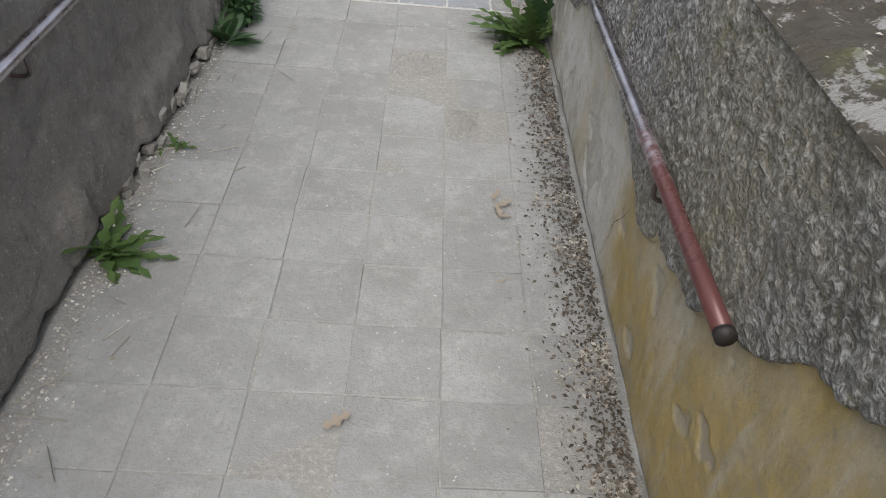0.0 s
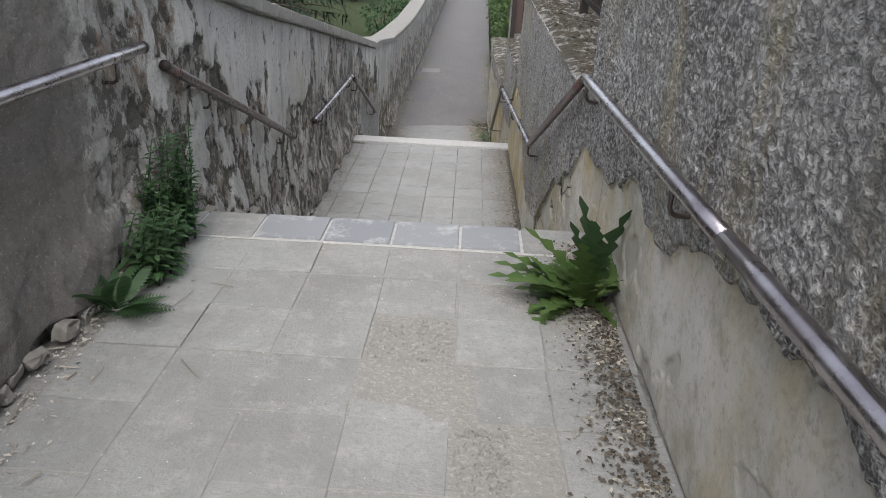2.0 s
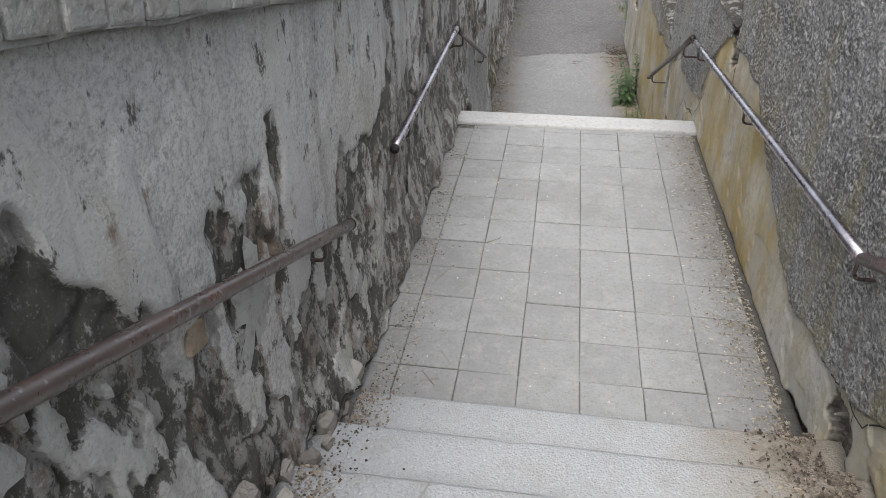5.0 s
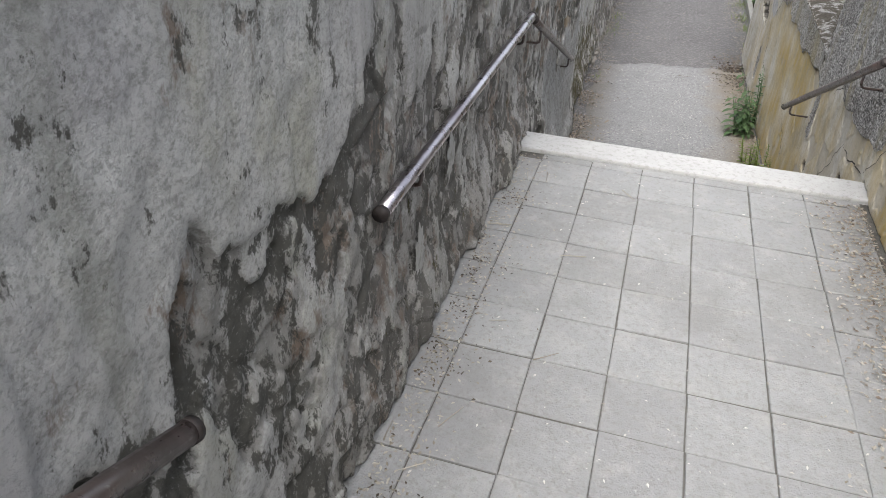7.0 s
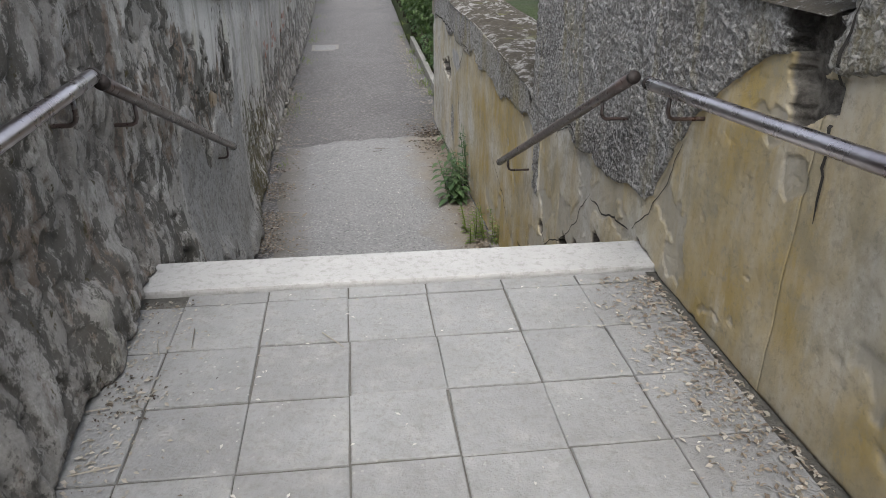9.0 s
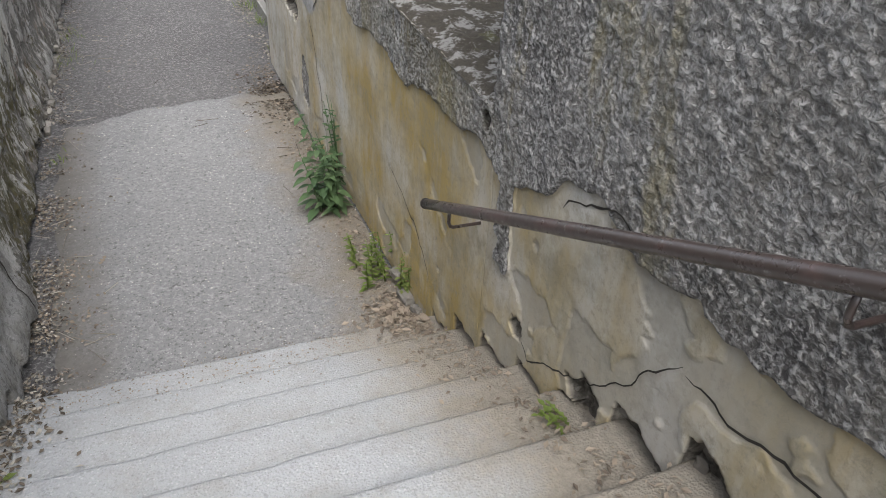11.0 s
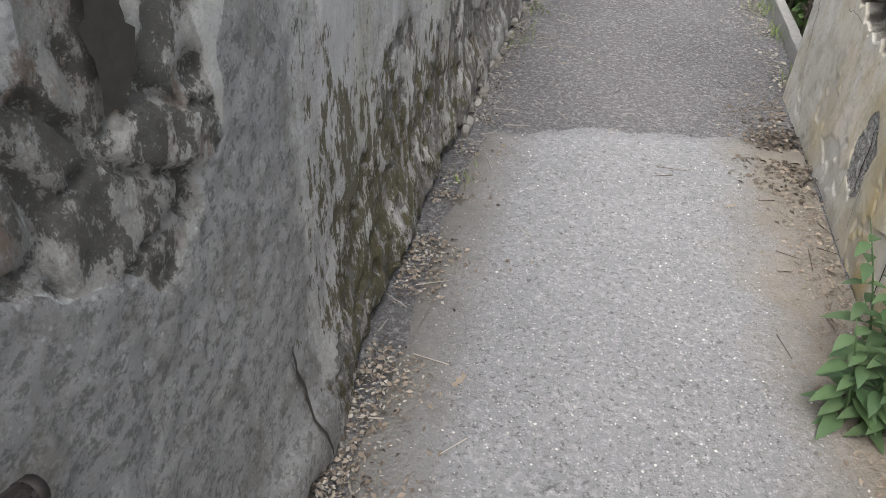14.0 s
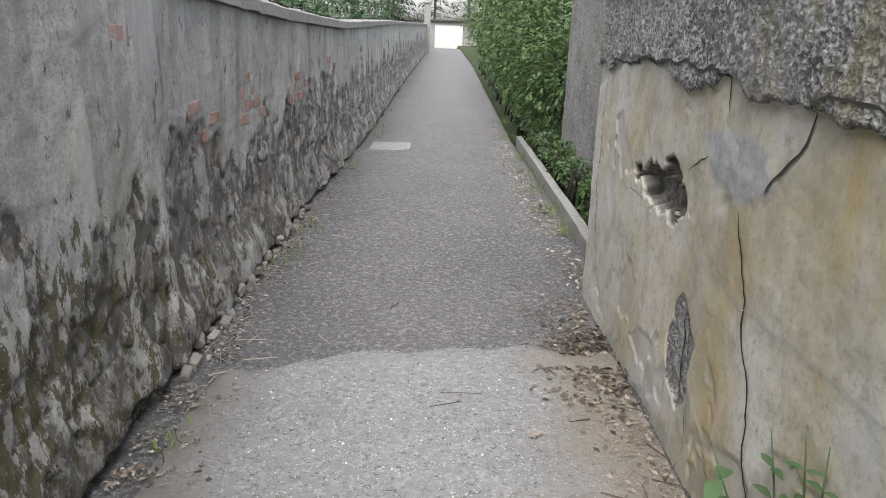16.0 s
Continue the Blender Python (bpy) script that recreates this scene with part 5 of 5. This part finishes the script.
def pebble(size):
    def make(verts, faces, x, y, z):
        s = size * rng.uniform(0.4, 1.4)
        k0 = len(verts)
        for dx, dy, dz in ((1, 0, 0), (0, 1, 0), (-1, 0, 0), (0, -1, 0)):
            verts.append((x + dx * s * rng.uniform(0.7, 1.2), y + dy * s * rng.uniform(0.7, 1.2), z - 0.002))
        verts.append((x + rng.uniform(-0.3, 0.3) * s, y + rng.uniform(-0.3, 0.3) * s, z + s * rng.uniform(0.5, 0.9)))
        faces.extend([(k0, k0 + 1, k0 + 4), (k0 + 1, k0 + 2, k0 + 4), (k0 + 2, k0 + 3, k0 + 4), (k0 + 3, k0, k0 + 4)])
    return make


def stick(size):
    def make(verts, faces, x, y, z):
        s, a = size * rng.uniform(0.4, 1.3), rng.uniform(0, 6.28)
        k0 = len(verts)
        d, n = Vector((math.cos(a) * s, math.sin(a) * s, 0)), Vector((-math.sin(a), math.cos(a), 0)) * 0.0022
        p0 = Vector((x, y, z + 0.003))
        verts.extend([p0 - d - n, p0 + d - n * 0.5 + Vector((0, 0, 0.006)), p0 + d + n * 0.5 + Vector((0, 0, 0.006)), p0 - d + n, p0 - d + Vector((0, 0, 0.005)), p0 + d + Vector((0, 0, 0.009))])
        faces.extend([(k0, k0 + 1, k0 + 5, k0 + 4), (k0 + 4, k0 + 5, k0 + 2, k0 + 3)])
    return make


def along(y0, y1, side, reach, clump=0.0):
    """A place near one wall, thinning away from it; clump: the bits gather in patches."""
    def place():
        while True:
            y = rng.uniform(y0, y1)
            u = abs(rng.gauss(0, reach))
            if clump and noise.noise((y * 4.7, side * 3.0, 0.7)) < clump + rng.uniform(-0.25, 0.25):
                continue
            x = lerp(LEFT, y) + 0.05 + u if side < 0 else (rx(y) if y < 17.6 else 0.58) - 0.03 - u
            return x, y
    return place


def over(x0, x1, y0, y1):
    return lambda: (rng.uniform(x0, x1), rng.uniform(y0, y1))


scatter("seed_husks", 5200, along(1.2, 5.2, 1, 0.085, 0.0), flake(0.008, 0.9), M_HUSK, "dark dry seed husks gathered along the wall foot", "litter")
scatter("pale_husks", 2200, along(1.2, 5.2, 1, 0.09, -0.05), flake(0.008, 0.9), M_LITTER, "pale dry husks gathered along the wall foot", "litter")
scatter("litter_bits", 700, along(1.2, 5.1, -1, 0.1, 0.0), flake(0.008, 0.6), M_LITTER, "dry leaf crumbs along the crumbling wall", "litter")
scatter("soil_crumbs", 700, along(1.0, 5.1, -1, 0.08), pebble(0.006), M_CHIP, "stone crumbs fallen from the wall", "rubble")
scatter("floor_chips", 420, over(-1.2, 0.5, 1.0, 5.1), flake(0.004, 0.3), M_CHIP, "pale chips scattered on the landing", "litter")
scatter("broken_tile_grit", 500, lambda: (rng.uniform(-0.29, 0.0), rng.uniform(4.14, 4.42)) if rng.random() < 0.6 else (rng.uniform(0.01, 0.16), rng.uniform(3.56, 3.83)), pebble(0.0045), M_COPING, "crumbled remains of a broken tile", "rubble")
scatter("step_litter_brown", 1600, along(5.4, 7.5, 1, 0.12, -0.1), flake(0.009, 0.9), M_BROWN, "brown leaf crumbs on the ends of the steps", "litter")
scatter("step_litter", 1500, along(5.5, 7.5, 1, 0.12, -0.1), flake(0.009, 0.9), M_HUSK, "dark leaf crumbs on the ends of the steps", "litter")
scatter("step_crumbs_brown", 1300, along(5.4, 7.5, -1, 0.09, -0.1), flake(0.008, 0.8), M_BROWN, "brown dirt crumbs on the ends of the steps", "litter")
scatter("step_crumbs", 800, along(5.4, 7.5, -1, 0.08), pebble(0.005), M_HUSK, "mortar crumbs on the ends of the steps", "rubble")
scatter("landing_dark_crumbs", 600, along(7.5, 10.7, -1, 0.1, -0.1), flake(0.0065, 0.8), M_HUSK, "dark crumbs along the foot of the stained wall", "litter")
scatter("landing_litter", 1700, along(7.4, 10.7, 1, 0.11, 0.0), flake(0.0085, 0.9), M_BROWN, "brown leaf crumbs along the middle landing", "litter")
scatter("landing_litter_pale", 1500, along(7.5, 10.7, 1, 0.14), flake(0.01, 0.6), M_LITTER, "pale leaf crumbs along the middle landing", "litter")
scatter("landing_crumbs", 1100, along(7.5, 10.7, -1, 0.1), flake(0.008, 0.6), M_LITTER, "crumbs along the foot of the stained wall", "litter")
scatter("landing_chips", 260, over(-1.2, 0.45, 7.6, 10.7), flake(0.007, 0.3), M_CHIP, "pale chips on the middle landing", "litter")
scatter("lower_step_litter", 600, along(11.1, 13.3, 1, 0.12), flake(0.012, 0.8), M_BROWN, "brown crumbs on the ends of the lower steps", "litter")
scatter("lower_step_crumbs", 700, along(11.1, 13.3, -1, 0.08), flake(0.012, 0.8), M_LITTER, "crumbs on the ends of the lower steps", "litter")
scatter("lower_step_dark", 900, along(11.1, 13.4, -1, 0.09), flake(0.013, 0.9), M_HUSK, "dark leaf crumbs in the corners of the lower steps", "litter")
scatter("last_step_dirt", 1300, lambda: (rng.uniform(-1.4, 0.5), rng.gauss(13.2, 0.13)), flake(0.006, 0.6), M_BROWN, "dirt and leaf crumbs on the lowest step", "litter")
scatter("corner_leaves", 600, lambda: (0.5 - abs(rng.gauss(0, 0.13)), rng.gauss(13.42, 0.14)), flake(0.02, 1.0), M_BROWN, "heap of dry brown leaves beside the lowest step", "litter")
scatter("path_litter", 1500, along(13.3, 17.6, 1, 0.12), flake(0.013, 0.8), M_BROWN, "brown leaf crumbs along the yellowed wall", "litter")
scatter("path_litter_heap", 900, lambda: (0.33 + rng.gauss(0, 0.12), 16.75 + rng.gauss(0, 0.28)), flake(0.016, 1.0), M_HUSK, "dark leaf crumbs heaped at the ragged edge of the patch", "litter")
scatter("path_edge_litter", 1700, along(13.3, 20.0, -1, 0.1, -0.1), flake(0.009, 0.9), M_LITTER, "pale dry leaf crumbs along the mossy wall", "litter")
scatter("path_brown_leaves", 700, along(13.4, 16.5, -1, 0.16, 0.12), flake(0.012, 1.0), M_BROWN, "brown dry leaves gathered along the mossy wall", "litter")
scatter("path_edge_dark", 1200, along(13.3, 22.0, -1, 0.12, -0.1), flake(0.01, 0.9), M_HUSK, "dark leaf crumbs along the mossy wall", "litter")
scatter("path_grit", 1100, lambda: (rng.uniform(-1.5, 0.55), 16.6 + abs(rng.gauss(0, 3.2))), pebble(0.0045), M_STONE, "loose grey grit on the old asphalt", "gravel")
scatter("path_leaves", 350, lambda: (rng.uniform(-1.5, 0.55), 16.6 + abs(rng.gauss(0, 3.0))), flake(0.014, 0.7), M_LITTER, "scattered dry leaf bits on the asphalt", "litter")
scatter("patch_grit", 700, over(-1.3, 0.5, 13.4, 16.6), pebble(0.005), M_CHIP, "fine pale grit on the patch", "gravel")
scatter("far_litter", 1300, along(17.7, 26, 1, 0.12), flake(0.016, 0.8), M_LITTER, "dry litter along the kerb", "litter")
scatter("straws", 60, along(1.5, 10.5, -1, 0.2), stick(0.06), M_LITTER, "dry straws on the landings", "litter")
scatter("path_straws", 45, along(13.5, 19, -1, 0.25), stick(0.07), M_LITTER, "dry straws on the path", "litter")
scatter("path_twigs", 26, along(13.4, 18, 1, 0.35), stick(0.07), M_HUSK, "small dark twigs on the path", "litter")
scatter("wall_top_litter", 2600, lambda: (rng.uniform(0.58, 1.05), rng.uniform(5.7, 9.9)), lambda v, f, x, y, z: flake(0.01, 1.0)(v, f, x, y, 0.6 + 0.035 * (y - 5.58) + 0.022), M_HUSK, "dry leaf litter on the wall top", "litter")
scatter("wall_top_litter_pale", 700, lambda: (rng.uniform(0.58, 1.05), rng.uniform(1.0, 9.9)), lambda v, f, x, y, z: flake(0.008, 1.0)(v, f, x, y, (1.28 if y < 5.58 else 0.6 + 0.035 * (y - 5.58)) + 0.024), M_LITTER, "pale dry leaves on the wall top", "litter")


def dead_leaf(at, size, turn, mat=M_BROWN):
    ob = thing("dead_leaf", at, "curled dry brown leaf lying on the paving", "leaf", "dead leaves on the paving")
    verts, faces = [], []
    leaf_faces(verts, faces, (0, 0, 0.006), (math.cos(turn), math.sin(turn), 0.05), (0, 0, 1), size, size * 0.55, -0.2, 3)
    mesh_object("blade", verts, faces, mat, ob, "", True)


for x, y, s, a in ((0.21, 3.05, 0.08, 0.4), (0.24, 2.98, 0.07, 2.0), (0.2, 3.1, 0.06, 1.0), (0.22, 3.0, 0.06, -0.5), (-0.35, 1.93, 0.09, 0.5), (0.2, 2.6, 0.04, 0.2), (-1.1, 14.45, 0.07, 1.0), (-0.05, 16.0, 0.06, 0.3)):
    dead_leaf((x, y, floor_top(x, y)), s, a)


# ---- stones fallen bare along the wall feet ----
def stone_mesh(seed):
    r = random.Random(seed)
    bm = bmesh.new()
    bmesh.ops.create_icosphere(bm, subdivisions=2, radius=0.5)
    for v in bm.verts:
        n = v.co.normalized()
        v.co = n * (0.5 + 0.3 * fbm(n.x * 1.6 + seed, n.y * 1.6, n.z * 1.6, 3))
        for ax in range(3):
            v.co[ax] = max(-0.33, min(0.33, v.co[ax]))
    me = bpy.data.meshes.new("stone")
    bm.to_mesh(me)
    bm.free()
    me.materials.append(M_STONE)
    return me


stones = [stone_mesh(i) for i in range(7)]


def lay_stones(parent, y0, y1, n, xf, zf, size, seed):
    r = random.Random(seed)
    for i in range(n):
        y = y0 + (y1 - y0) * (i + r.uniform(0, 0.8)) / n
        s = size * r.uniform(0.6, 1.25)
        ob = new("stone", r.choice(stones))
        ob.parent = parent
        ob.location = (xf(y) + r.uniform(-0.02, 0.02), y, zf(y) + s * r.uniform(0.1, 0.9))
        ob.scale = (s * 0.8, s * r.uniform(1.0, 1.6), s * r.uniform(0.7, 1.1))
        ob.rotation_euler = (r.uniform(-0.3, 0.3), r.uniform(-0.3, 0.3), r.uniform(-0.4, 0.4))


lay_stones(wall_left, 3.0, 4.7, 22, lambda y: lerp(LEFT, y) + 0.06, lambda y: 0.0, 0.1, 1)
lay_stones(wall_left, 5.4, 7.5, 16, lambda y: lerp(LEFT, y) + 0.05, lambda y: floor_z(y), 0.1, 2)
lay_stones(wall_left, 16.4, 19.5, 26, lambda y: lerp(LEFT, y) + 0.06, lambda y: lerp(PATH_Z, y) - 0.02, 0.09, 3)
lay_stones(wall_right_3, 11.2, 13.2, 11, lambda y: rx(y) + 0.065, lambda y: floor_z(y), 0.075, 4)
lay_stones(wall_right_2, 6.0, 7.7, 9, lambda y: rx(y) + 0.06, lambda y: floor_z(y), 0.08, 5)
lay_stones(wall_right_4, 13.35, 13.8, 4, lambda y: rx(y) - 0.02, lambda y: lerp(PATH_Z, y), 0.1, 6)


# ---- cracks, holes and patches of the rendered wall ----
def wall_line(parent, pts, w, name="crack", mat=M_GAP_SHADE, proud=0.004, seed=0, side=1):
    """A jagged crack along (y, z) points on a wall face; dark colour paints its shade."""
    verts, faces = [], []
    line = []
    for (ya, za), (yb, zb) in zip(pts, pts[1:]):
        n = max(2, int(math.hypot(yb - ya, zb - za) / 0.03))
        line += [(ya + (yb - ya) * q / n, za + (zb - za) * q / n) for q in range(n)]
    line.append(pts[-1])
    for i, (y, z) in enumerate(line):
        y, z = y + 0.03 * fbm(y * 6, z * 6, seed, 3), z + 0.03 * fbm(y * 6, z * 6, seed + 5, 3)
        a, b = line[max(0, i - 1)], line[min(len(line) - 1, i + 1)]
        ty, tz = b[0] - a[0], b[1] - a[1]
        ln = math.hypot(ty, tz) or 1
        ww = 0.6 * w * (0.55 + 0.8 * abs(noise.noise((i * 0.35, seed, 1)))) * min(1, 0.25 + min(i, len(line) - 1 - i) * 0.3)
        out = float((right_relief if side > 0 else left_relief)(y, z)[0])
        x = (rx(y) - out - proud) if side > 0 else lerp(LEFT, y) + out + proud
        verts += [(x, y - tz / ln * ww / 2, z + ty / ln * ww / 2), (x, y + tz / ln * ww / 2, z - ty / ln * ww / 2)]
    for i in range(len(line) - 1):
        faces.append((2 * i, 2 * i + 1, 2 * i + 3, 2 * i + 2))
    return mesh_object(name, verts, faces, mat, parent)


def wall_blob(parent, y, z, ry, rz, name, mat, proud, seed, spiky=0.3, side=1, label="", dome=0.0):
    """A flat ragged spot on a wall face: a hole's shade painted dark, a cement patch."""
    n = 40
    out = float((right_relief if side > 0 else left_relief)(y, z)[0])
    x = (rx(y) - out) if side > 0 else lerp(LEFT, y) + out
    sg = -1 if side > 0 else 1
    verts, faces = [(x + sg * (proud + dome), y, z)], []
    for ring, f, o in ((0, 0.7, dome * 0.7), (1, 1.0, 0.0)):
        for i in range(n):
            a = 2 * math.pi * i / n
            s = f * (1 + spiky * fbm(math.cos(a) * 2.2 + seed, math.sin(a) * 2.2, seed, 3))
            verts.append((x + sg * (proud + o), y + ry * s * math.cos(a), z + rz * s * math.sin(a)))
    for i in range(n):
        j = (i + 1) % n
        faces += [(0, 1 + i, 1 + j), (1 + i, 1 + n + i, 1 + n + j, 1 + j)]
    ob = mesh_object(name, verts, faces, mat, parent, label, dome > 0)
    return ob


W4, W3, W2, W1 = wall_right_4, wall_right_3, wall_right_2, wall_right_1
wall_line(W4, [(15.65, -1.42), (15.54, -1.66), (15.48, -1.82), (15.33, -2.2), (15.3, -2.38)], 0.024, seed=1)
wall_line(W4, [(17.45, -1.12), (17.5, -1.3), (17.5, -1.75), (17.4, -2.1)], 0.016, seed=2)
wall_line(W4, [(15.82, -1.17), (15.85, -1.07), (16.0, -1.05), (16.75, -1.04), (17.4, -1.1)], 0.03, seed=3)
wall_line(W4, [(15.52, -1.36), (15.42, -1.22), (15.36, -1.18), (15.32, -1.08), (15.18, -1.08), (15.0, -1.09)], 0.02, seed=4)
wall_line(W4, [(16.1, -1.39), (16.0, -1.34), (15.92, -1.32)], 0.02, seed=5)
wall_line(W4, [(17.0, -1.62), (16.75, -1.63), (16.6, -1.62)], 0.007, seed=6)
wall_line(W4, [(16.15, -1.62), (15.8, -1.66), (15.55, -1.68), (15.15, -1.68), (14.8, -1.68)], 0.009, "crack", M_EDGE, seed=7)
wall_line(W4, [(13.99, -1.78), (13.79, -1.84), (13.46, -2.01), (13.34, -2.12)], 0.014, seed=8)
wall_line(W4, [(16.0, -1.85), (15.85, -2.15), (15.8, -2.3)], 0.01, seed=9)
wall_line(W4, [(15.99, -1.88), (15.97, -2.0), (15.93, -2.2)], 0.03, seed=41)
wall_line(W3, [(12.2, -1.07), (12.19, -1.02), (12.07, -0.97), (11.88, -0.92), (11.76, -0.94)], 0.016, seed=11)
wall_line(W3, [(12.4, -1.7), (12.3, -1.75), (11.9, -1.54), (11.76, -1.41), (11.69, -1.26), (11.56, -1.16)], 0.014, seed=12)
wall_line(W3, [(11.56, -1.16), (11.37, -1.19), (11.3, -1.15), (11.2, -1.15), (11.03, -1.1)], 0.022, seed=13)
wall_line(W3, [(11.0, -1.1), (10.86, -0.96), (10.75, -0.77), (10.65, -0.6)], 0.012, seed=14)
wall_line(W2, [(5.75, 0.5), (5.8, 0.25), (5.85, 0.05), (6.2, -0.12), (6.15, -0.4), (6.2, -0.6)], 0.02, seed=21)
wall_line(W2, [(9.9, -0.05), (9.93, -0.35), (9.9, -0.6)], 0.03, seed=22)
wall_line(W2, [(7.6, -0.75), (7.2, -0.7), (7.0, -0.55), (6.7, -0.62)], 0.018, seed=23)
wall_line(W2, [(7.3, -0.7), (7.2, -0.95)], 0.012, seed=24)
wall_line(W1, [(2.75, 0.02), (2.7, 0.2), (2.6, 0.42)], 0.006, seed=25)
wall_line(W1, [(5.1, 0.02), (5.2, 0.25), (5.15, 0.45)], 0.01, seed=26)
for i in range(7):
    y = 5.5 + 0.32 * i
    wall_line(wall_left, [(y, floor_z(y + 0.05) + 0.1), (y + 0.15, floor_z(y + 0.2) + 0.13), (y + 0.3, floor_z(y + 0.3) + 0.09)], 0.035, "gap", M_GAP_SHADE, 0.006, 30 + i, -1)
wall_line(wall_left, [(13.98, -1.9), (14.02, -2.1), (14.0, -2.25), (14.05, -2.42)], 0.03, "crack", M_GAP_SHADE, 0.008, 50, -1)
wall_blob(wall_left, 12.78, -1.98, 0.04, 0.05, "hole", M_GAP_SHADE, 0.012, 51, 0.6, -1)
wall_blob(wall_left, 13.52, -0.88, 0.05, 0.1, "hole", M_GAP_SHADE, 0.012, 52, 0.6, -1)

# large stones showing in the rubble wall beside the lower steps
r = random.Random(21)
k = Mat("ochre_stone", 0.9)
M_OCHRE = k.col(k.mix(k.step(k.noise(12, 5, 0.7), 0.4, 0.65), (0.2, 0.155, 0.105), (0.27, 0.235, 0.19))).bump(k.noise(40, 5), 0.012).m
for y, z, sy, sz, mat in ((13.0, -0.98, 0.13, 0.1, M_OCHRE), (6.4, 0.12, 0.09, 0.06, M_OCHRE)):
    me = stones[r.randrange(7)].copy()
    me.materials.clear()
    me.materials.append(mat)
    ob = new("stone", me)
    ob.parent = wall_left
    ob.location = (lerp(LEFT, y) + float(left_relief(y, z)[0]) + 0.002, y, z)
    ob.scale = (0.04, sy * 1.6, sz * 1.6)
    ob.rotation_euler = (r.uniform(-0.4, 0.4), r.uniform(-0.06, 0.06), r.uniform(-0.06, 0.06))
# plaster scabs still clinging to the bare stone
for i, (y, z, a, b) in enumerate(((6.73, -0.02, 0.11, 0.17), (5.55, 0.22, 0.13, 0.22), (5.75, 0.42, 0.12, 0.15), (8.9, -0.75, 0.05, 0.1), (9.3, -0.55, 0.05, 0.09), (6.1, -0.42, 0.09, 0.12))):
    wall_blob(wall_left, y, z, a, b, "plaster_scab", M_SCAB, 0.008, 70 + i, 0.6, -1, "", 0.004)

# bricks showing through the plaster of the lower wall
r = random.Random(9)
for y0, z0, cols, rows in ((17.05, -1.5, 2, 3), (17.9, -1.5, 3, 4), (19.2, -1.5, 3, 3), (21, -1.45, 3, 3), (16.2, -1.0, 1, 1), (17.25, -1.06, 1, 1)):
    for i in range(cols):
        for j in range(rows):
            if r.random() < 0.25:
                continue
            y, z = y0 + 0.2 * i + 0.1 * (j % 2), z0 + 0.078 * j
            out = float(left_relief(y, z)[0])
            x = lerp(LEFT, y) + out
            b = part("brick", box(-0.05, 0.006, -0.09 * r.uniform(0.7, 1), 0.09, -0.031, 0.031, 0.006), M_BRICK, wall_left)
            b.location = (x - 0.003, y, z)
            b.rotation_euler = (r.gauss(0, 0.04), 0, r.gauss(0, 0.04))


# ---- tiles of the landings, one by one ----
def tile_mesh(seed, w=0.292, t=0.03):
    r = random.Random(seed)
    bm = box(-w / 2, w / 2, -w / 2, w / 2, -t, 0)
    bmesh.ops.bevel(bm, geom=[e for e in bm.edges if all(v.co.z > -0.001 for v in e.verts)], offset=0.003, segments=1, affect="EDGES")
    for v in bm.verts:
        if abs(v.co.z) < 0.006 and r.random() < 0.35:
            v.co.x *= 1 - r.uniform(0, 0.018)
            v.co.y *= 1 - r.uniform(0, 0.018)
    me = bpy.data.meshes.new("tile")
    bm.to_mesh(me)
    bm.free()
    return me


def lay_tiles(parent, xs, ys, z, mats, wobble, wide, skip=lambda x, y: False):
    kinds = []
    for s in range(6):
        me = tile_mesh(s, wide)
        me.materials.append(mats)
        kinds.append(me)
    r = random.Random(5)
    for x in xs:
        for y in ys:
            if skip(x, y):
                continue
            ob = new("tile", r.choice(kinds))
            ob.parent = parent
            ob.location = (x + r.gauss(0, wobble * 0.6), y + r.gauss(0, wobble * 0.6), z + r.gauss(0, wobble * 0.45))
            ob.rotation_euler = (r.gauss(0, wobble * 1.3), r.gauss(0, wobble * 1.3), r.choice((0, 1, 2, 3)) * math.pi / 2 + r.gauss(0, wobble * 2))


broken = ((-0.15, 4.28), (0.15, 3.69))
lay_tiles(floor_1, [-1.042 + 0.298 * i for i in range(6)], [1.911 - 0.298 * 8 + 0.298 * j for j in range(19)], 0.004, M_TILE_OLD, 0.0045, 0.2955, lambda x, y: y < -1 or any(abs(x - a) < 0.1 and abs(y - b) < 0.15 for a, b in broken))
lay_tiles(floor_2, [-1.368 + 0.286 * i for i in range(7)], [10.523 - 0.2885 * j for j in range(11)], Z_2 + 0.003, M_TILE, 0.0025, 0.2825)
for i in range(6):
    under(part("edge_tile", box(-1.222 + 0.286 * i, -0.941 + 0.286 * i, 10.671, 10.747, -1.19, Z_2 + 0.002 + 0.002 * (i % 2), 0.003), M_TILE), floor_2)
